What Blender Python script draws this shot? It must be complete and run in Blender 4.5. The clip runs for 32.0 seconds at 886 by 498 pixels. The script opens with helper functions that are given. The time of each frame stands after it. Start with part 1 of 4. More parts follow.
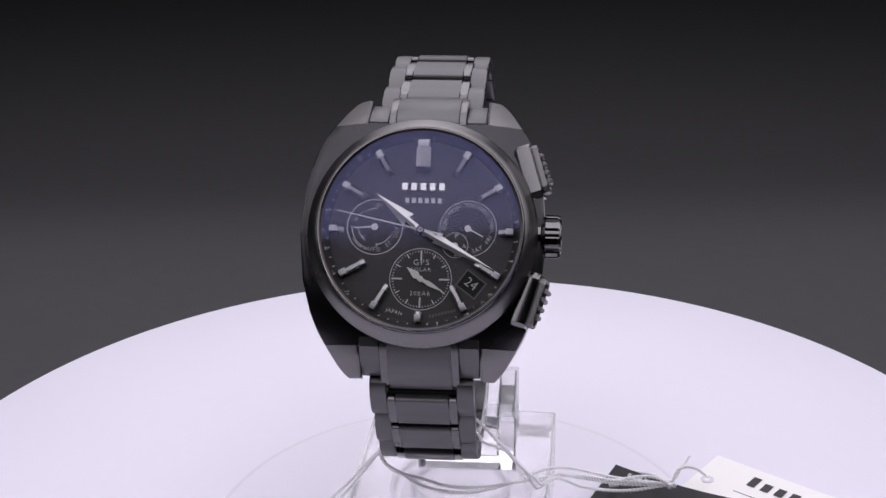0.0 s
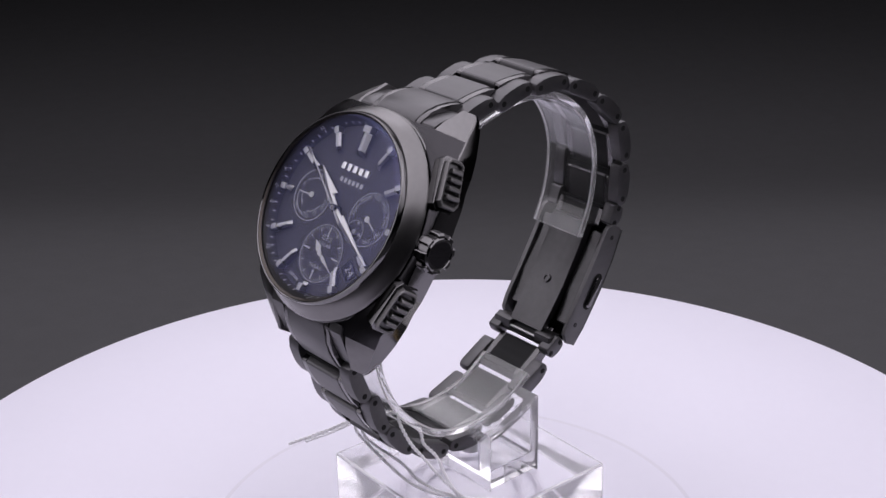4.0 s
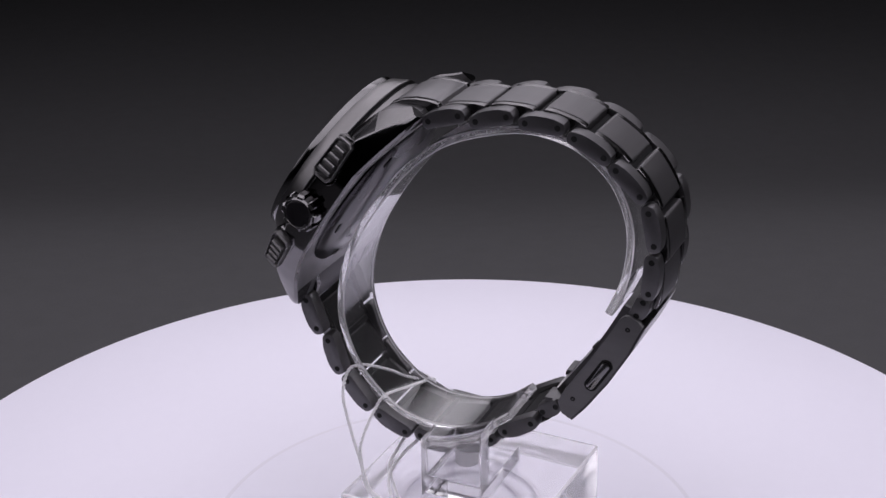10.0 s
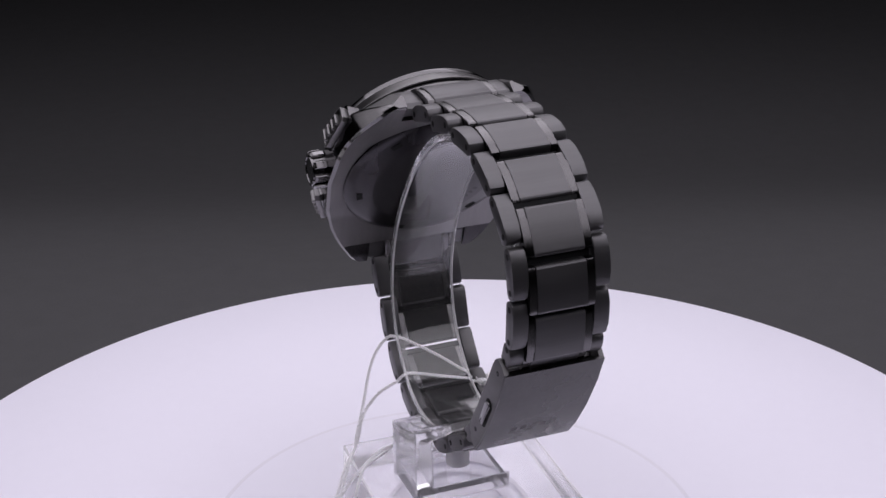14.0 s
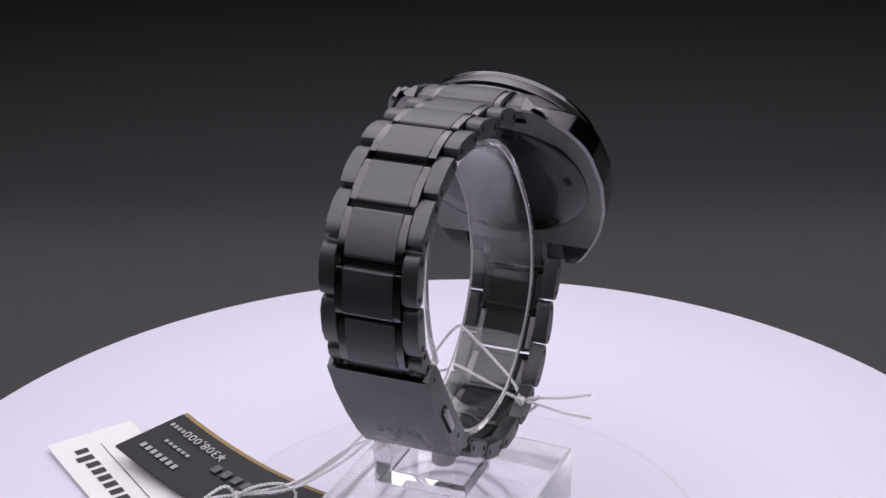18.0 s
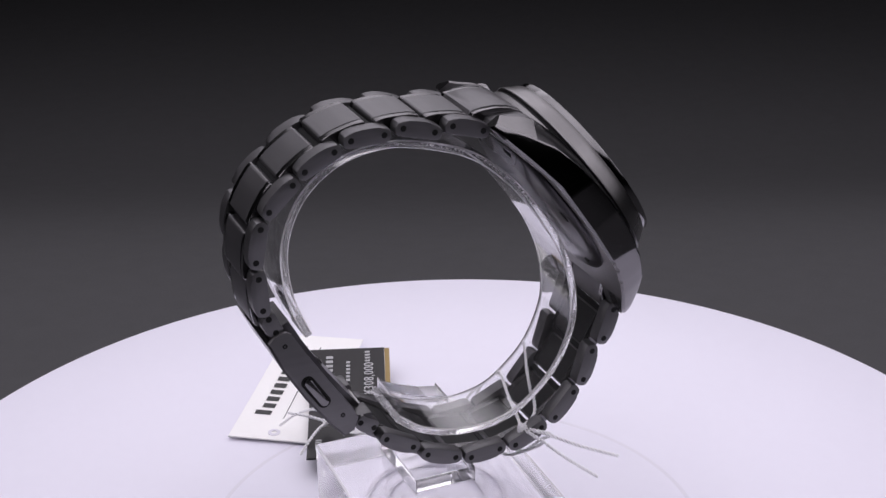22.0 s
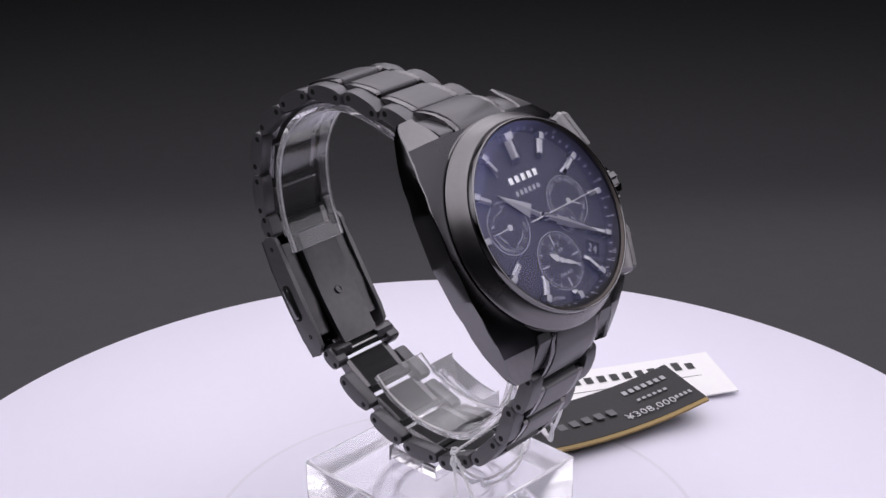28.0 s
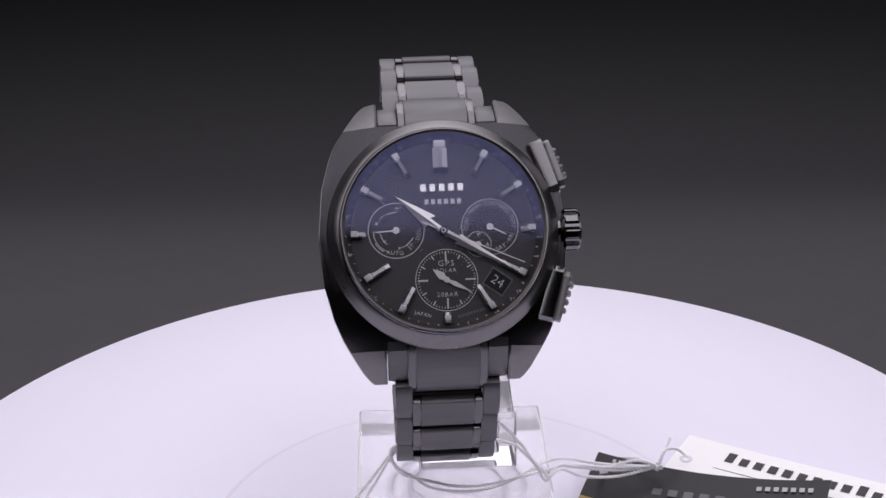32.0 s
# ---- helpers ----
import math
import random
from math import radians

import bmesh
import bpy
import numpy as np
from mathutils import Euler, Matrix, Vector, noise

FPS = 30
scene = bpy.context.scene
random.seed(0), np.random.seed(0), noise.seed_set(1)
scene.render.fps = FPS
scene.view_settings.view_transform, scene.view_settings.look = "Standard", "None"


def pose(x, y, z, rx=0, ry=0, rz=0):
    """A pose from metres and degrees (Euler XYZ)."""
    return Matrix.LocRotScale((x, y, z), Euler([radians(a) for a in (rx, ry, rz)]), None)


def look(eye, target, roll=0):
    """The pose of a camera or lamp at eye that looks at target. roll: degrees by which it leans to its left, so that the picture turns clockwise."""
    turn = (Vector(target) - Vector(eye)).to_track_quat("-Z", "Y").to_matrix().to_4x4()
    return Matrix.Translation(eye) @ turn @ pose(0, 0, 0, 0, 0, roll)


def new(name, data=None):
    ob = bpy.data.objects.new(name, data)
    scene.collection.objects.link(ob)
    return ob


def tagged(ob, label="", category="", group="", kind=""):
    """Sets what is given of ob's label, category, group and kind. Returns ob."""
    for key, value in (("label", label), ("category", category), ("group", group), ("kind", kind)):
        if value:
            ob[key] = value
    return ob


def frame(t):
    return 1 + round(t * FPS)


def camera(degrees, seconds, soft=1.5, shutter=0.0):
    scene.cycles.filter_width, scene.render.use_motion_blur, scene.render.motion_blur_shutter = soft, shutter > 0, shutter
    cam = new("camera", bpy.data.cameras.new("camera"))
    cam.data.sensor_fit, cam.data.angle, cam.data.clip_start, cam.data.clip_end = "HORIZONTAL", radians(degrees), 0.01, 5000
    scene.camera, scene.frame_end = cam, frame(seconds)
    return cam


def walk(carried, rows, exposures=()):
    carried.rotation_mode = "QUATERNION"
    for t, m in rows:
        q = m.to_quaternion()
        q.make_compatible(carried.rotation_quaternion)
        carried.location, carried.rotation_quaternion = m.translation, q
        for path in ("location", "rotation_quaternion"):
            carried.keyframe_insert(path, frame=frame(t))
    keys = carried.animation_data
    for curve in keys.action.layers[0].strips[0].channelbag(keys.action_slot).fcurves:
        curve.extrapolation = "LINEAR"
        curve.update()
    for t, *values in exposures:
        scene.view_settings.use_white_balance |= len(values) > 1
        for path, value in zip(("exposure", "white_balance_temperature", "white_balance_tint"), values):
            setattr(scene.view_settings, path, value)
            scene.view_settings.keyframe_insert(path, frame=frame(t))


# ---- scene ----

# Camera: stands still on a tripod before the turntable.
cam = camera(31.41, 32.0)
EYE = Vector((0.0, -0.2905, 0.19606))
PAN, PITCH, ROLL = radians(-0.324), radians(23.833), -0.990
AIM = Vector((math.sin(PAN) * math.cos(PITCH), math.cos(PAN) * math.cos(PITCH), -math.sin(PITCH)))
walk(cam, [(0, look(EYE, EYE + AIM, ROLL)), (32, look(EYE, EYE + AIM, ROLL))], [(0, 0.0), (3, -0.01), (6, -0.09), (10, -0.12), (13, -0.12), (17, -0.1), (19, -0.03), (25, -0.03), (28, 0.01), (32, 0.01)])

# ---- world and light ----
world = bpy.data.worlds.new("world")
scene.world = world
world.use_nodes = True
world.node_tree.nodes["Background"].inputs[0].default_value = (0.55, 0.53, 0.62, 1)
world.node_tree.nodes["Background"].inputs[1].default_value = 0.02


def lamp(name, eye, target, sx, sy, watts, colour, spread=180):
    data = bpy.data.lights.new(name, "AREA")
    data.shape, data.size, data.size_y, data.energy, data.color = "RECTANGLE", sx, sy, watts, colour
    data.spread = radians(spread)
    ob = new(name, data)
    ob.matrix_world = look(eye, target)
    return ob


TINT = (0.955, 0.905, 1.0)
lamp("softbox_lamp", (0.03, 0.02, 0.45), (0.03, 0.02, 0), 1.12, 0.88, 4.05, TINT, 150)
lamp("rear_softbox_lamp", (0, 0.64, 0.46), (0, 0, 0.08), 1.5, 0.60, 0.50, TINT, 56)
lamp("side_softbox_lamp", (0.66, 0.0, 0.40), (0, 0, 0.08), 1.2, 0.50, 0.30, TINT, 60)
lamp("side_softbox_lamp", (-0.66, 0.0, 0.40), (0, 0, 0.08), 1.2, 0.50, 0.30, TINT, 60)

# ---- materials ----


def material(name, colour, rough=0.5, metal=0.0, grain=0.0, scale=900.0, stretch=(1, 1, 1), bump=0.0, spec=0.5, coat=0.0, rough_var=0.0, depth=0.00005, big=0.0):
    m = bpy.data.materials.new(name)
    m.use_nodes = True
    nt = m.node_tree
    b = nt.nodes["Principled BSDF"]
    b.inputs["Base Color"].default_value = (*colour, 1)
    b.inputs["Roughness"].default_value = rough
    b.inputs["Metallic"].default_value = metal
    b.inputs["Specular IOR Level"].default_value = spec
    b.inputs["Coat Weight"].default_value = coat
    b.inputs["Coat Roughness"].default_value = 0.05
    if grain or bump or rough_var or big:
        tc = nt.nodes.new("ShaderNodeTexCoord")
        mp = nt.nodes.new("ShaderNodeMapping")
        mp.inputs["Scale"].default_value = stretch
        nz = nt.nodes.new("ShaderNodeTexNoise")
        nz.inputs["Scale"].default_value = scale
        nz.inputs["Detail"].default_value = 4
        nt.links.new(tc.outputs["Object"], mp.inputs[0])
        nt.links.new(mp.outputs[0], nz.inputs["Vector"])
        nb = nt.nodes.new("ShaderNodeTexNoise")
        nb.inputs["Scale"].default_value = scale / 14
        nb.inputs["Detail"].default_value = 3
        nt.links.new(tc.outputs["Object"], nb.inputs["Vector"])
        if grain or big:
            mix = nt.nodes.new("ShaderNodeMix")
            mix.data_type = "RGBA"
            mix.inputs[6].default_value = (*[c * (1 - grain) for c in colour], 1)
            mix.inputs[7].default_value = (*[min(1, c * (1 + grain)) for c in colour], 1)
            nt.links.new(nz.outputs[0], mix.inputs[0])
            mix2 = nt.nodes.new("ShaderNodeMix")
            mix2.data_type = "RGBA"
            mix2.blend_type = "MULTIPLY"
            mix2.inputs[0].default_value = 1
            ramp = nt.nodes.new("ShaderNodeMapRange")
            ramp.inputs[1].default_value, ramp.inputs[2].default_value = 0.3, 0.7
            ramp.inputs[3].default_value, ramp.inputs[4].default_value = 1 - big, 1
            nt.links.new(nb.outputs[0], ramp.inputs[0])
            nt.links.new(mix.outputs[2], mix2.inputs[6])
            nt.links.new(ramp.outputs[0], mix2.inputs[7])
            nt.links.new(mix2.outputs[2], b.inputs["Base Color"])
        if rough_var:
            rr = nt.nodes.new("ShaderNodeMapRange")
            rr.inputs[1].default_value, rr.inputs[2].default_value = 0.3, 0.7
            rr.inputs[3].default_value, rr.inputs[4].default_value = max(0, rough - rough_var), rough + rough_var
            nt.links.new(nb.outputs[0], rr.inputs[0])
            nt.links.new(rr.outputs[0], b.inputs["Roughness"])
        if bump:
            bp = nt.nodes.new("ShaderNodeBump")
            bp.inputs["Strength"].default_value = bump
            bp.inputs["Distance"].default_value = depth
            nt.links.new(nz.outputs[0], bp.inputs["Height"])
            nt.links.new(bp.outputs[0], b.inputs["Normal"])
    return m


def gloss_weight(nt, low, top=0.9):
    """How much a clear surface mirrors: low when seen straight on, all at grazing angles."""
    lw = nt.nodes.new("ShaderNodeLayerWeight")
    lw.inputs["Blend"].default_value = 0.5
    pw, ml = nt.nodes.new("ShaderNodeMath"), nt.nodes.new("ShaderNodeMath")
    pw.operation, ml.operation = "POWER", "MULTIPLY_ADD"
    pw.inputs[1].default_value = 5
    ml.inputs[1].default_value, ml.inputs[2].default_value = top * (1 - low), low
    nt.links.new(lw.outputs["Facing"], pw.inputs[0])
    nt.links.new(pw.outputs[0], ml.inputs[0])
    return ml.outputs[0]


def clear_block(name, tint, rough=0.03, low=0.05, haze=0.0, white=(0.86, 0.85, 0.88), top=0.9):
    """Thick clear acrylic: slightly grey, glossy; haze whitens it for scratches and edge light."""
    m = bpy.data.materials.new(name)
    m.use_nodes = True
    nt = m.node_tree
    nt.nodes.remove(nt.nodes["Principled BSDF"])
    tr, gl, mx, df, hz, tl, both = (nt.nodes.new("ShaderNode" + k) for k in ("BsdfTransparent", "BsdfGlossy", "MixShader", "BsdfDiffuse", "MixShader", "BsdfTranslucent", "MixShader"))
    tl.inputs["Color"].default_value = (*white, 1)
    tr.inputs["Color"].default_value = (*tint, 1)
    df.inputs["Color"].default_value = (*white, 1)
    gl.inputs["Roughness"].default_value = rough
    tc, nz, rg = (nt.nodes.new("ShaderNode" + k) for k in ("TexCoord", "TexNoise", "MapRange"))
    nz.inputs["Scale"].default_value, nz.inputs["Detail"].default_value = 260, 5
    rg.inputs[1].default_value, rg.inputs[2].default_value = 0.3, 0.75
    rg.inputs[3].default_value, rg.inputs[4].default_value = haze * 0.9, haze * 1.12
    for a, b in ((tc.outputs["Object"], nz.inputs["Vector"]), (nz.outputs[0], rg.inputs[0]), (rg.outputs[0], hz.inputs[0]), (tr.outputs[0], hz.inputs[1]), (df.outputs[0], both.inputs[1]), (tl.outputs[0], both.inputs[2]), (both.outputs[0], hz.inputs[2]),
                 (gloss_weight(nt, low, top), mx.inputs[0]), (hz.outputs[0], mx.inputs[1]), (gl.outputs[0], mx.inputs[2]), (mx.outputs[0], nt.nodes["Material Output"].inputs[0])):
        nt.links.new(a, b)
    return m


BRUSHED = material("brushed_black_titanium", (0.13, 0.127, 0.132), 0.45, 1.0, 0.12, 900, (0.06, 1, 1), 0.2, rough_var=0.05, depth=0.00002)
SATIN = material("satin_black_titanium", (0.195, 0.19, 0.193), 0.42, 1.0, 0.1, 1100, (1, 0.08, 1), 0.2, rough_var=0.05, depth=0.00002)
# Link and clasp side faces: a lighter metal standing in for side light.
FLANK = material("lightened_matt_flank", (0.17, 0.167, 0.171), 0.52, 1.0, 0.1, 1100, (1, 0.08, 1), 0.2, rough_var=0.05, depth=0.00002)
CLASPM = material("brushed_black_clasp", (0.085, 0.083, 0.086), 0.3, 1.0, 0.12, 1100, (1, 0.08, 1), 0.2, rough_var=0.05, depth=0.00002)
BEZEL = material("brushed_bezel_titanium", (0.172, 0.167, 0.169), 0.29, 1.0, 0.06, 900, rough_var=0.03)
STRIP = material("glossy_black_titanium", (0.14, 0.136, 0.14), 0.2, 1.0, 0.05, 500, rough_var=0.04)
POLISHED = material("polished_black_titanium", (0.17, 0.166, 0.17), 0.11, 1.0, 0.05, 500, rough_var=0.03)
INNER = material("dark_inner_metal", (0.1, 0.098, 0.101), 0.36, 1.0, 0.15, 700, rough_var=0.08)
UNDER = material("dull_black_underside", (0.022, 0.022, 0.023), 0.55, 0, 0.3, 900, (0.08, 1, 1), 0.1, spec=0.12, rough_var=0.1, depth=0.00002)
# Near-black that stands in for the shade inside gaps of the metalwork.
GAP = material("gap_shade_black", (0.012, 0.012, 0.013), 0.6, 0, 0.2, 800, spec=0.12)
# Black; also paints the dark of holes as raised discs, bars and plates.
HOLE = material("pin_hole_black", (0.008, 0.008, 0.008), 0.7, spec=0.2)
BACK = material("caseback_metal", (0.05, 0.048, 0.052), 0.28, 1, 0.08, 500, rough_var=0.04)
DIAL = material("black_dial", (0.022, 0.021, 0.0225), 0.5, 0, 0.3, 2600, (0.06, 1, 1), spec=0.4)
SUBDIAL = material("black_subdial", (0.02, 0.019, 0.02), 0.4, 0, 0.15, 2500, spec=0.35)
INDEX = material("grey_index_metal", (0.31, 0.31, 0.32), 0.22, 1, 0.05, 900)
HAND = material("silver_hand_metal", (0.48, 0.475, 0.47), 0.34, 0.82, 0.05, 900)
FOOT = material("light_grey_index_foot", (0.34, 0.34, 0.35), 0.3, 1)
SILVER = material("applied_silver", (0.85, 0.85, 0.86), 0.25, 0.6)
PRINT = material("grey_print", (0.4, 0.4, 0.41), 0.5)
DIM = material("dim_grey_foil", (0.1, 0.1, 0.105), 0.35, 0.6)
PRINT_WHITE = material("white_print", (0.5, 0.5, 0.51), 0.5)
ENGRAVED = material("engraved_dark", (0.062, 0.06, 0.063), 0.34, 1.0)
COPPER = material("copper_gasket_ring", (0.085, 0.075, 0.068), 0.4, 1)
TABLE = material("white_turntable_plastic", (0.74, 0.722, 0.81), 0.42, 0, 0.012, 300, bump=0.02, spec=0.3, big=0.015)
GROOVE = material("groove_grey", (0.66, 0.64, 0.71), 0.5)
CLOTH = material("black_backdrop_cloth", (0.072, 0.0714, 0.074), 0.95, 0, 0.15, 1500, bump=0.2, spec=0.1, big=0.06)
WALLM = material("dark_room_paint", (0.05, 0.05, 0.052), 0.9, 0, 0.1, 40)
def clear_glass(name, tint, rough=0.0, scuff=0.02, haze=0.0):
    """Solid acrylic: bends the light, faintly scuffed and milky."""
    m = material(name, tint, rough, 0, rough_var=0.0)
    nt = m.node_tree
    b = nt.nodes["Principled BSDF"]
    b.inputs["Transmission Weight"].default_value = 1
    b.inputs["IOR"].default_value = 1.49
    tc, nz, rg = (nt.nodes.new("ShaderNode" + k) for k in ("TexCoord", "TexNoise", "MapRange"))
    nz.inputs["Scale"].default_value, nz.inputs["Detail"].default_value = 220, 5
    rg.inputs[1].default_value, rg.inputs[2].default_value = 0.45, 0.75
    rg.inputs[3].default_value, rg.inputs[4].default_value = rough, rough + scuff
    nt.links.new(tc.outputs["Object"], nz.inputs["Vector"])
    nt.links.new(nz.outputs[0], rg.inputs[0])
    nt.links.new(rg.outputs[0], b.inputs["Roughness"])
    df, tl, both, mx, hz = (nt.nodes.new("ShaderNode" + k) for k in ("BsdfDiffuse", "BsdfTranslucent", "MixShader", "MixShader", "MapRange"))
    df.inputs["Color"].default_value = tl.inputs["Color"].default_value = (0.93, 0.92, 0.95, 1)
    hz.inputs[1].default_value, hz.inputs[2].default_value = 0.3, 0.75
    hz.inputs[3].default_value, hz.inputs[4].default_value = haze * 0.8, haze * 1.25
    for p, q in ((nz.outputs[0], hz.inputs[0]), (df.outputs[0], both.inputs[1]), (tl.outputs[0], both.inputs[2]), (hz.outputs[0], mx.inputs[0]), (b.outputs[0], mx.inputs[1]), (both.outputs[0], mx.inputs[2]), (mx.outputs[0], nt.nodes["Material Output"].inputs[0])):
        nt.links.new(p, q)
    return m


ACRYLIC = clear_glass("clear_acrylic", (0.98, 0.98, 0.985), 0.03, 0.04, 0.14)
ACRYLIC_STRIP = clear_glass("clear_acrylic_strip", (0.98, 0.98, 0.985), 0.01, 0.05, 0.01)
# White haze on these sides, corners and edges paints the light they gather.
ACRYLIC_SIDE = clear_glass("whitened_acrylic_side", (0.98, 0.98, 0.985), 0.05, 0.1, 0.23)
BRIGHT_CORNER = clear_block("whitened_acrylic_corner", (0.95, 0.94, 0.96), 0.2, 0.15, 0.7, (0.98, 0.97, 0.99))
ACRYLIC_EDGE = clear_block("whitened_acrylic_edge", (0.92, 0.91, 0.93), 0.2, 0.6, 0.8, (0.97, 0.96, 0.98))
NYLON = material("white_nylon", (0.9, 0.89, 0.92), 0.4)
PAPER = material("white_card", (0.86, 0.85, 0.84), 0.7, 0, 0.02, 900, bump=0.05)
TAGBLACK = material("black_gloss_card", (0.02, 0.019, 0.02), 0.42, 0, 0.2, 900, spec=0.22)
GOLD = material("gold_card_edge", (0.25, 0.18, 0.075), 0.35, 0.8)
INK = material("black_ink", (0.03, 0.03, 0.03), 0.6)
CORD = material("white_cord", (0.93, 0.92, 0.95), 0.7, 0, 0.05, 3000)
for _m, _r in ((CORD, 0.0012), (NYLON, 0.004)):
    _b = _m.node_tree.nodes["Principled BSDF"]
    _b.inputs["Subsurface Weight"].default_value = 0.7
    _b.inputs["Subsurface Scale"].default_value = _r
    _b.inputs["Subsurface Radius"].default_value = (1, 1, 1)

# Sapphire: nearly clear, with the blue gloss of its coating.
CRYSTAL = bpy.data.materials.new("coated_sapphire")
CRYSTAL.use_nodes = True
_nt = CRYSTAL.node_tree
_nt.nodes.remove(_nt.nodes["Principled BSDF"])
_tr, _gl, _mx = (_nt.nodes.new("ShaderNode" + k) for k in ("BsdfTransparent", "BsdfGlossy", "MixShader"))
_gl.inputs["Color"].default_value = (0.5, 0.52, 1.0, 1)
_gl.inputs["Roughness"].default_value = 0.09
_nt.links.new(gloss_weight(_nt, 0.062), _mx.inputs[0])
_nt.links.new(_tr.outputs[0], _mx.inputs[1])
_nt.links.new(_gl.outputs[0], _mx.inputs[2])
_nt.links.new(_mx.outputs[0], _nt.nodes["Material Output"].inputs[0])

# ---- mesh helpers; inside them lengths are in millimetres ----
MM = Matrix.Scale(0.001, 4)


def finish(bm, name, mats, smooth=30):
    bmesh.ops.recalc_face_normals(bm, faces=bm.faces[:])
    bm.transform(MM)
    me = bpy.data.meshes.new(name)
    bm.to_mesh(me)
    bm.free()
    for m in mats if isinstance(mats, (list, tuple)) else [mats]:
        me.materials.append(m)
    if smooth:
        me.polygons.foreach_set("use_smooth", [True] * len(me.polygons))
        me.set_sharp_from_angle(angle=radians(smooth))
    return me


def mm_pose(m):
    m = m.copy()
    m.translation = m.translation * 0.001
    return m


def part(name, bm, mats, parent, label="", at=None, smooth=30):
    """One mesh object under a thing or under a part; bm is a bmesh in millimetres or a finished mesh."""
    me = finish(bm, name, mats, smooth) if isinstance(bm, bmesh.types.BMesh) else bm
    ob = new(name, me)
    ob.parent = parent
    if at is not None:
        ob.matrix_basis = mm_pose(at)
    if label:
        tagged(ob, label)
    return ob


def prism(profile, a, b, axis=0, bevel=0.0, segs=2, at=None, bm=None):
    """A closed outline (p, q) extruded from a to b along axis; the outline lies in the other two axes, in order."""
    bm = bm or bmesh.new()
    rest = [i for i in range(3) if i != axis]

    def vert(p, q, w):
        c = [0, 0, 0]
        c[rest[0]], c[rest[1]], c[axis] = p, q, w
        return bm.verts.new(c)
    v0, v1 = [vert(p, q, a) for p, q in profile], [vert(p, q, b) for p, q in profile]
    faces = [bm.faces.new(v0), bm.faces.new(v1[::-1])]
    n = len(profile)
    for i in range(n):
        faces.append(bm.faces.new((v0[i], v1[i], v1[(i + 1) % n], v0[(i + 1) % n])))
    if bevel:
        es = {e for f in faces[:2] for e in f.edges}
        bmesh.ops.bevel(bm, geom=list(es), offset=bevel, segments=segs, affect="EDGES", profile=0.6, clamp_overlap=True)
    if at is not None:
        bmesh.ops.transform(bm, matrix=at, verts=list({v for f in faces if f.is_valid for v in f.verts}) if not bevel else bm.verts[:])
    return bm


def box(x0, x1, y0, y1, z0, z1, bevel=0.15, segs=2):
    bm = bmesh.new()
    bmesh.ops.create_cube(bm, size=1, matrix=Matrix.LocRotScale(((x0 + x1) / 2, (y0 + y1) / 2, (z0 + z1) / 2), None, (x1 - x0, y1 - y0, z1 - z0)))
    if bevel:
        bmesh.ops.bevel(bm, geom=bm.edges[:], offset=bevel, segments=segs, affect="EDGES", profile=0.6, clamp_overlap=True)
    return bm


def lathe(profile, seg=96, closed=True, bm=None):
    """Spins an outline of (radius, height) round the z axis."""
    bm = bm or bmesh.new()
    rings = []
    for r, z in profile:
        if r < 1e-6:
            rings.append([bm.verts.new((0, 0, z))])
        else:
            rings.append([bm.verts.new((r * math.cos(2 * math.pi * k / seg), r * math.sin(2 * math.pi * k / seg), z)) for k in range(seg)])
    pairs = list(zip(rings, rings[1:] + rings[:1])) if closed else list(zip(rings, rings[1:]))
    for a, b in pairs:
        for k in range(seg):
            k2 = (k + 1) % seg
            if len(a) == 1 and len(b) == 1:
                continue
            if len(a) == 1:
                bm.faces.new((a[0], b[k], b[k2]))
            elif len(b) == 1:
                bm.faces.new((a[k], b[0], a[k2]))
            else:
                bm.faces.new((a[k], b[k], b[k2], a[k2]))
    return bm


def loft(sections, bm=None, caps=True):
    """Joins closed outlines of equal length into one skin."""
    bm = bm or bmesh.new()
    vs = [[bm.verts.new(c) for c in s] for s in sections]
    n = len(vs[0])
    for a, b in zip(vs, vs[1:]):
        for i in range(n):
            bm.faces.new((a[i], b[i], b[(i + 1) % n], a[(i + 1) % n]))
    if caps:
        bm.faces.new(vs[0][::-1])
        bm.faces.new(vs[-1])
    return bm


def disc_at(bm, x, y, r0, r1, z0, z1, seg=40):
    """A flat ring (r0 > 0) or disc, raised from z0 to z1."""
    tmp = lathe([(r0, z0), (r0, z1), (r1, z1), (r1, z0)] if r0 > 0 else [(0, z0), (0, z1), (r1, z1), (r1, z0)], seg, closed=r0 > 0)
    tmp.transform(Matrix.Translation((x, y, 0)))
    me = bpy.data.meshes.new("tmp")
    tmp.to_mesh(me)
    tmp.free()
    bm.from_mesh(me)
    bpy.data.meshes.remove(me)
    return bm


def bar(bm, x, y, ang, l, w, z0, z1):
    """A small flat bar with its middle at (x, y), turned by ang degrees."""
    m = Matrix.Translation((x, y, (z0 + z1) / 2)) @ Matrix.Rotation(radians(ang), 4, "Z") @ Matrix.Diagonal((l, w, z1 - z0, 1))
    bmesh.ops.create_cube(bm, size=1, matrix=m)
    return bm


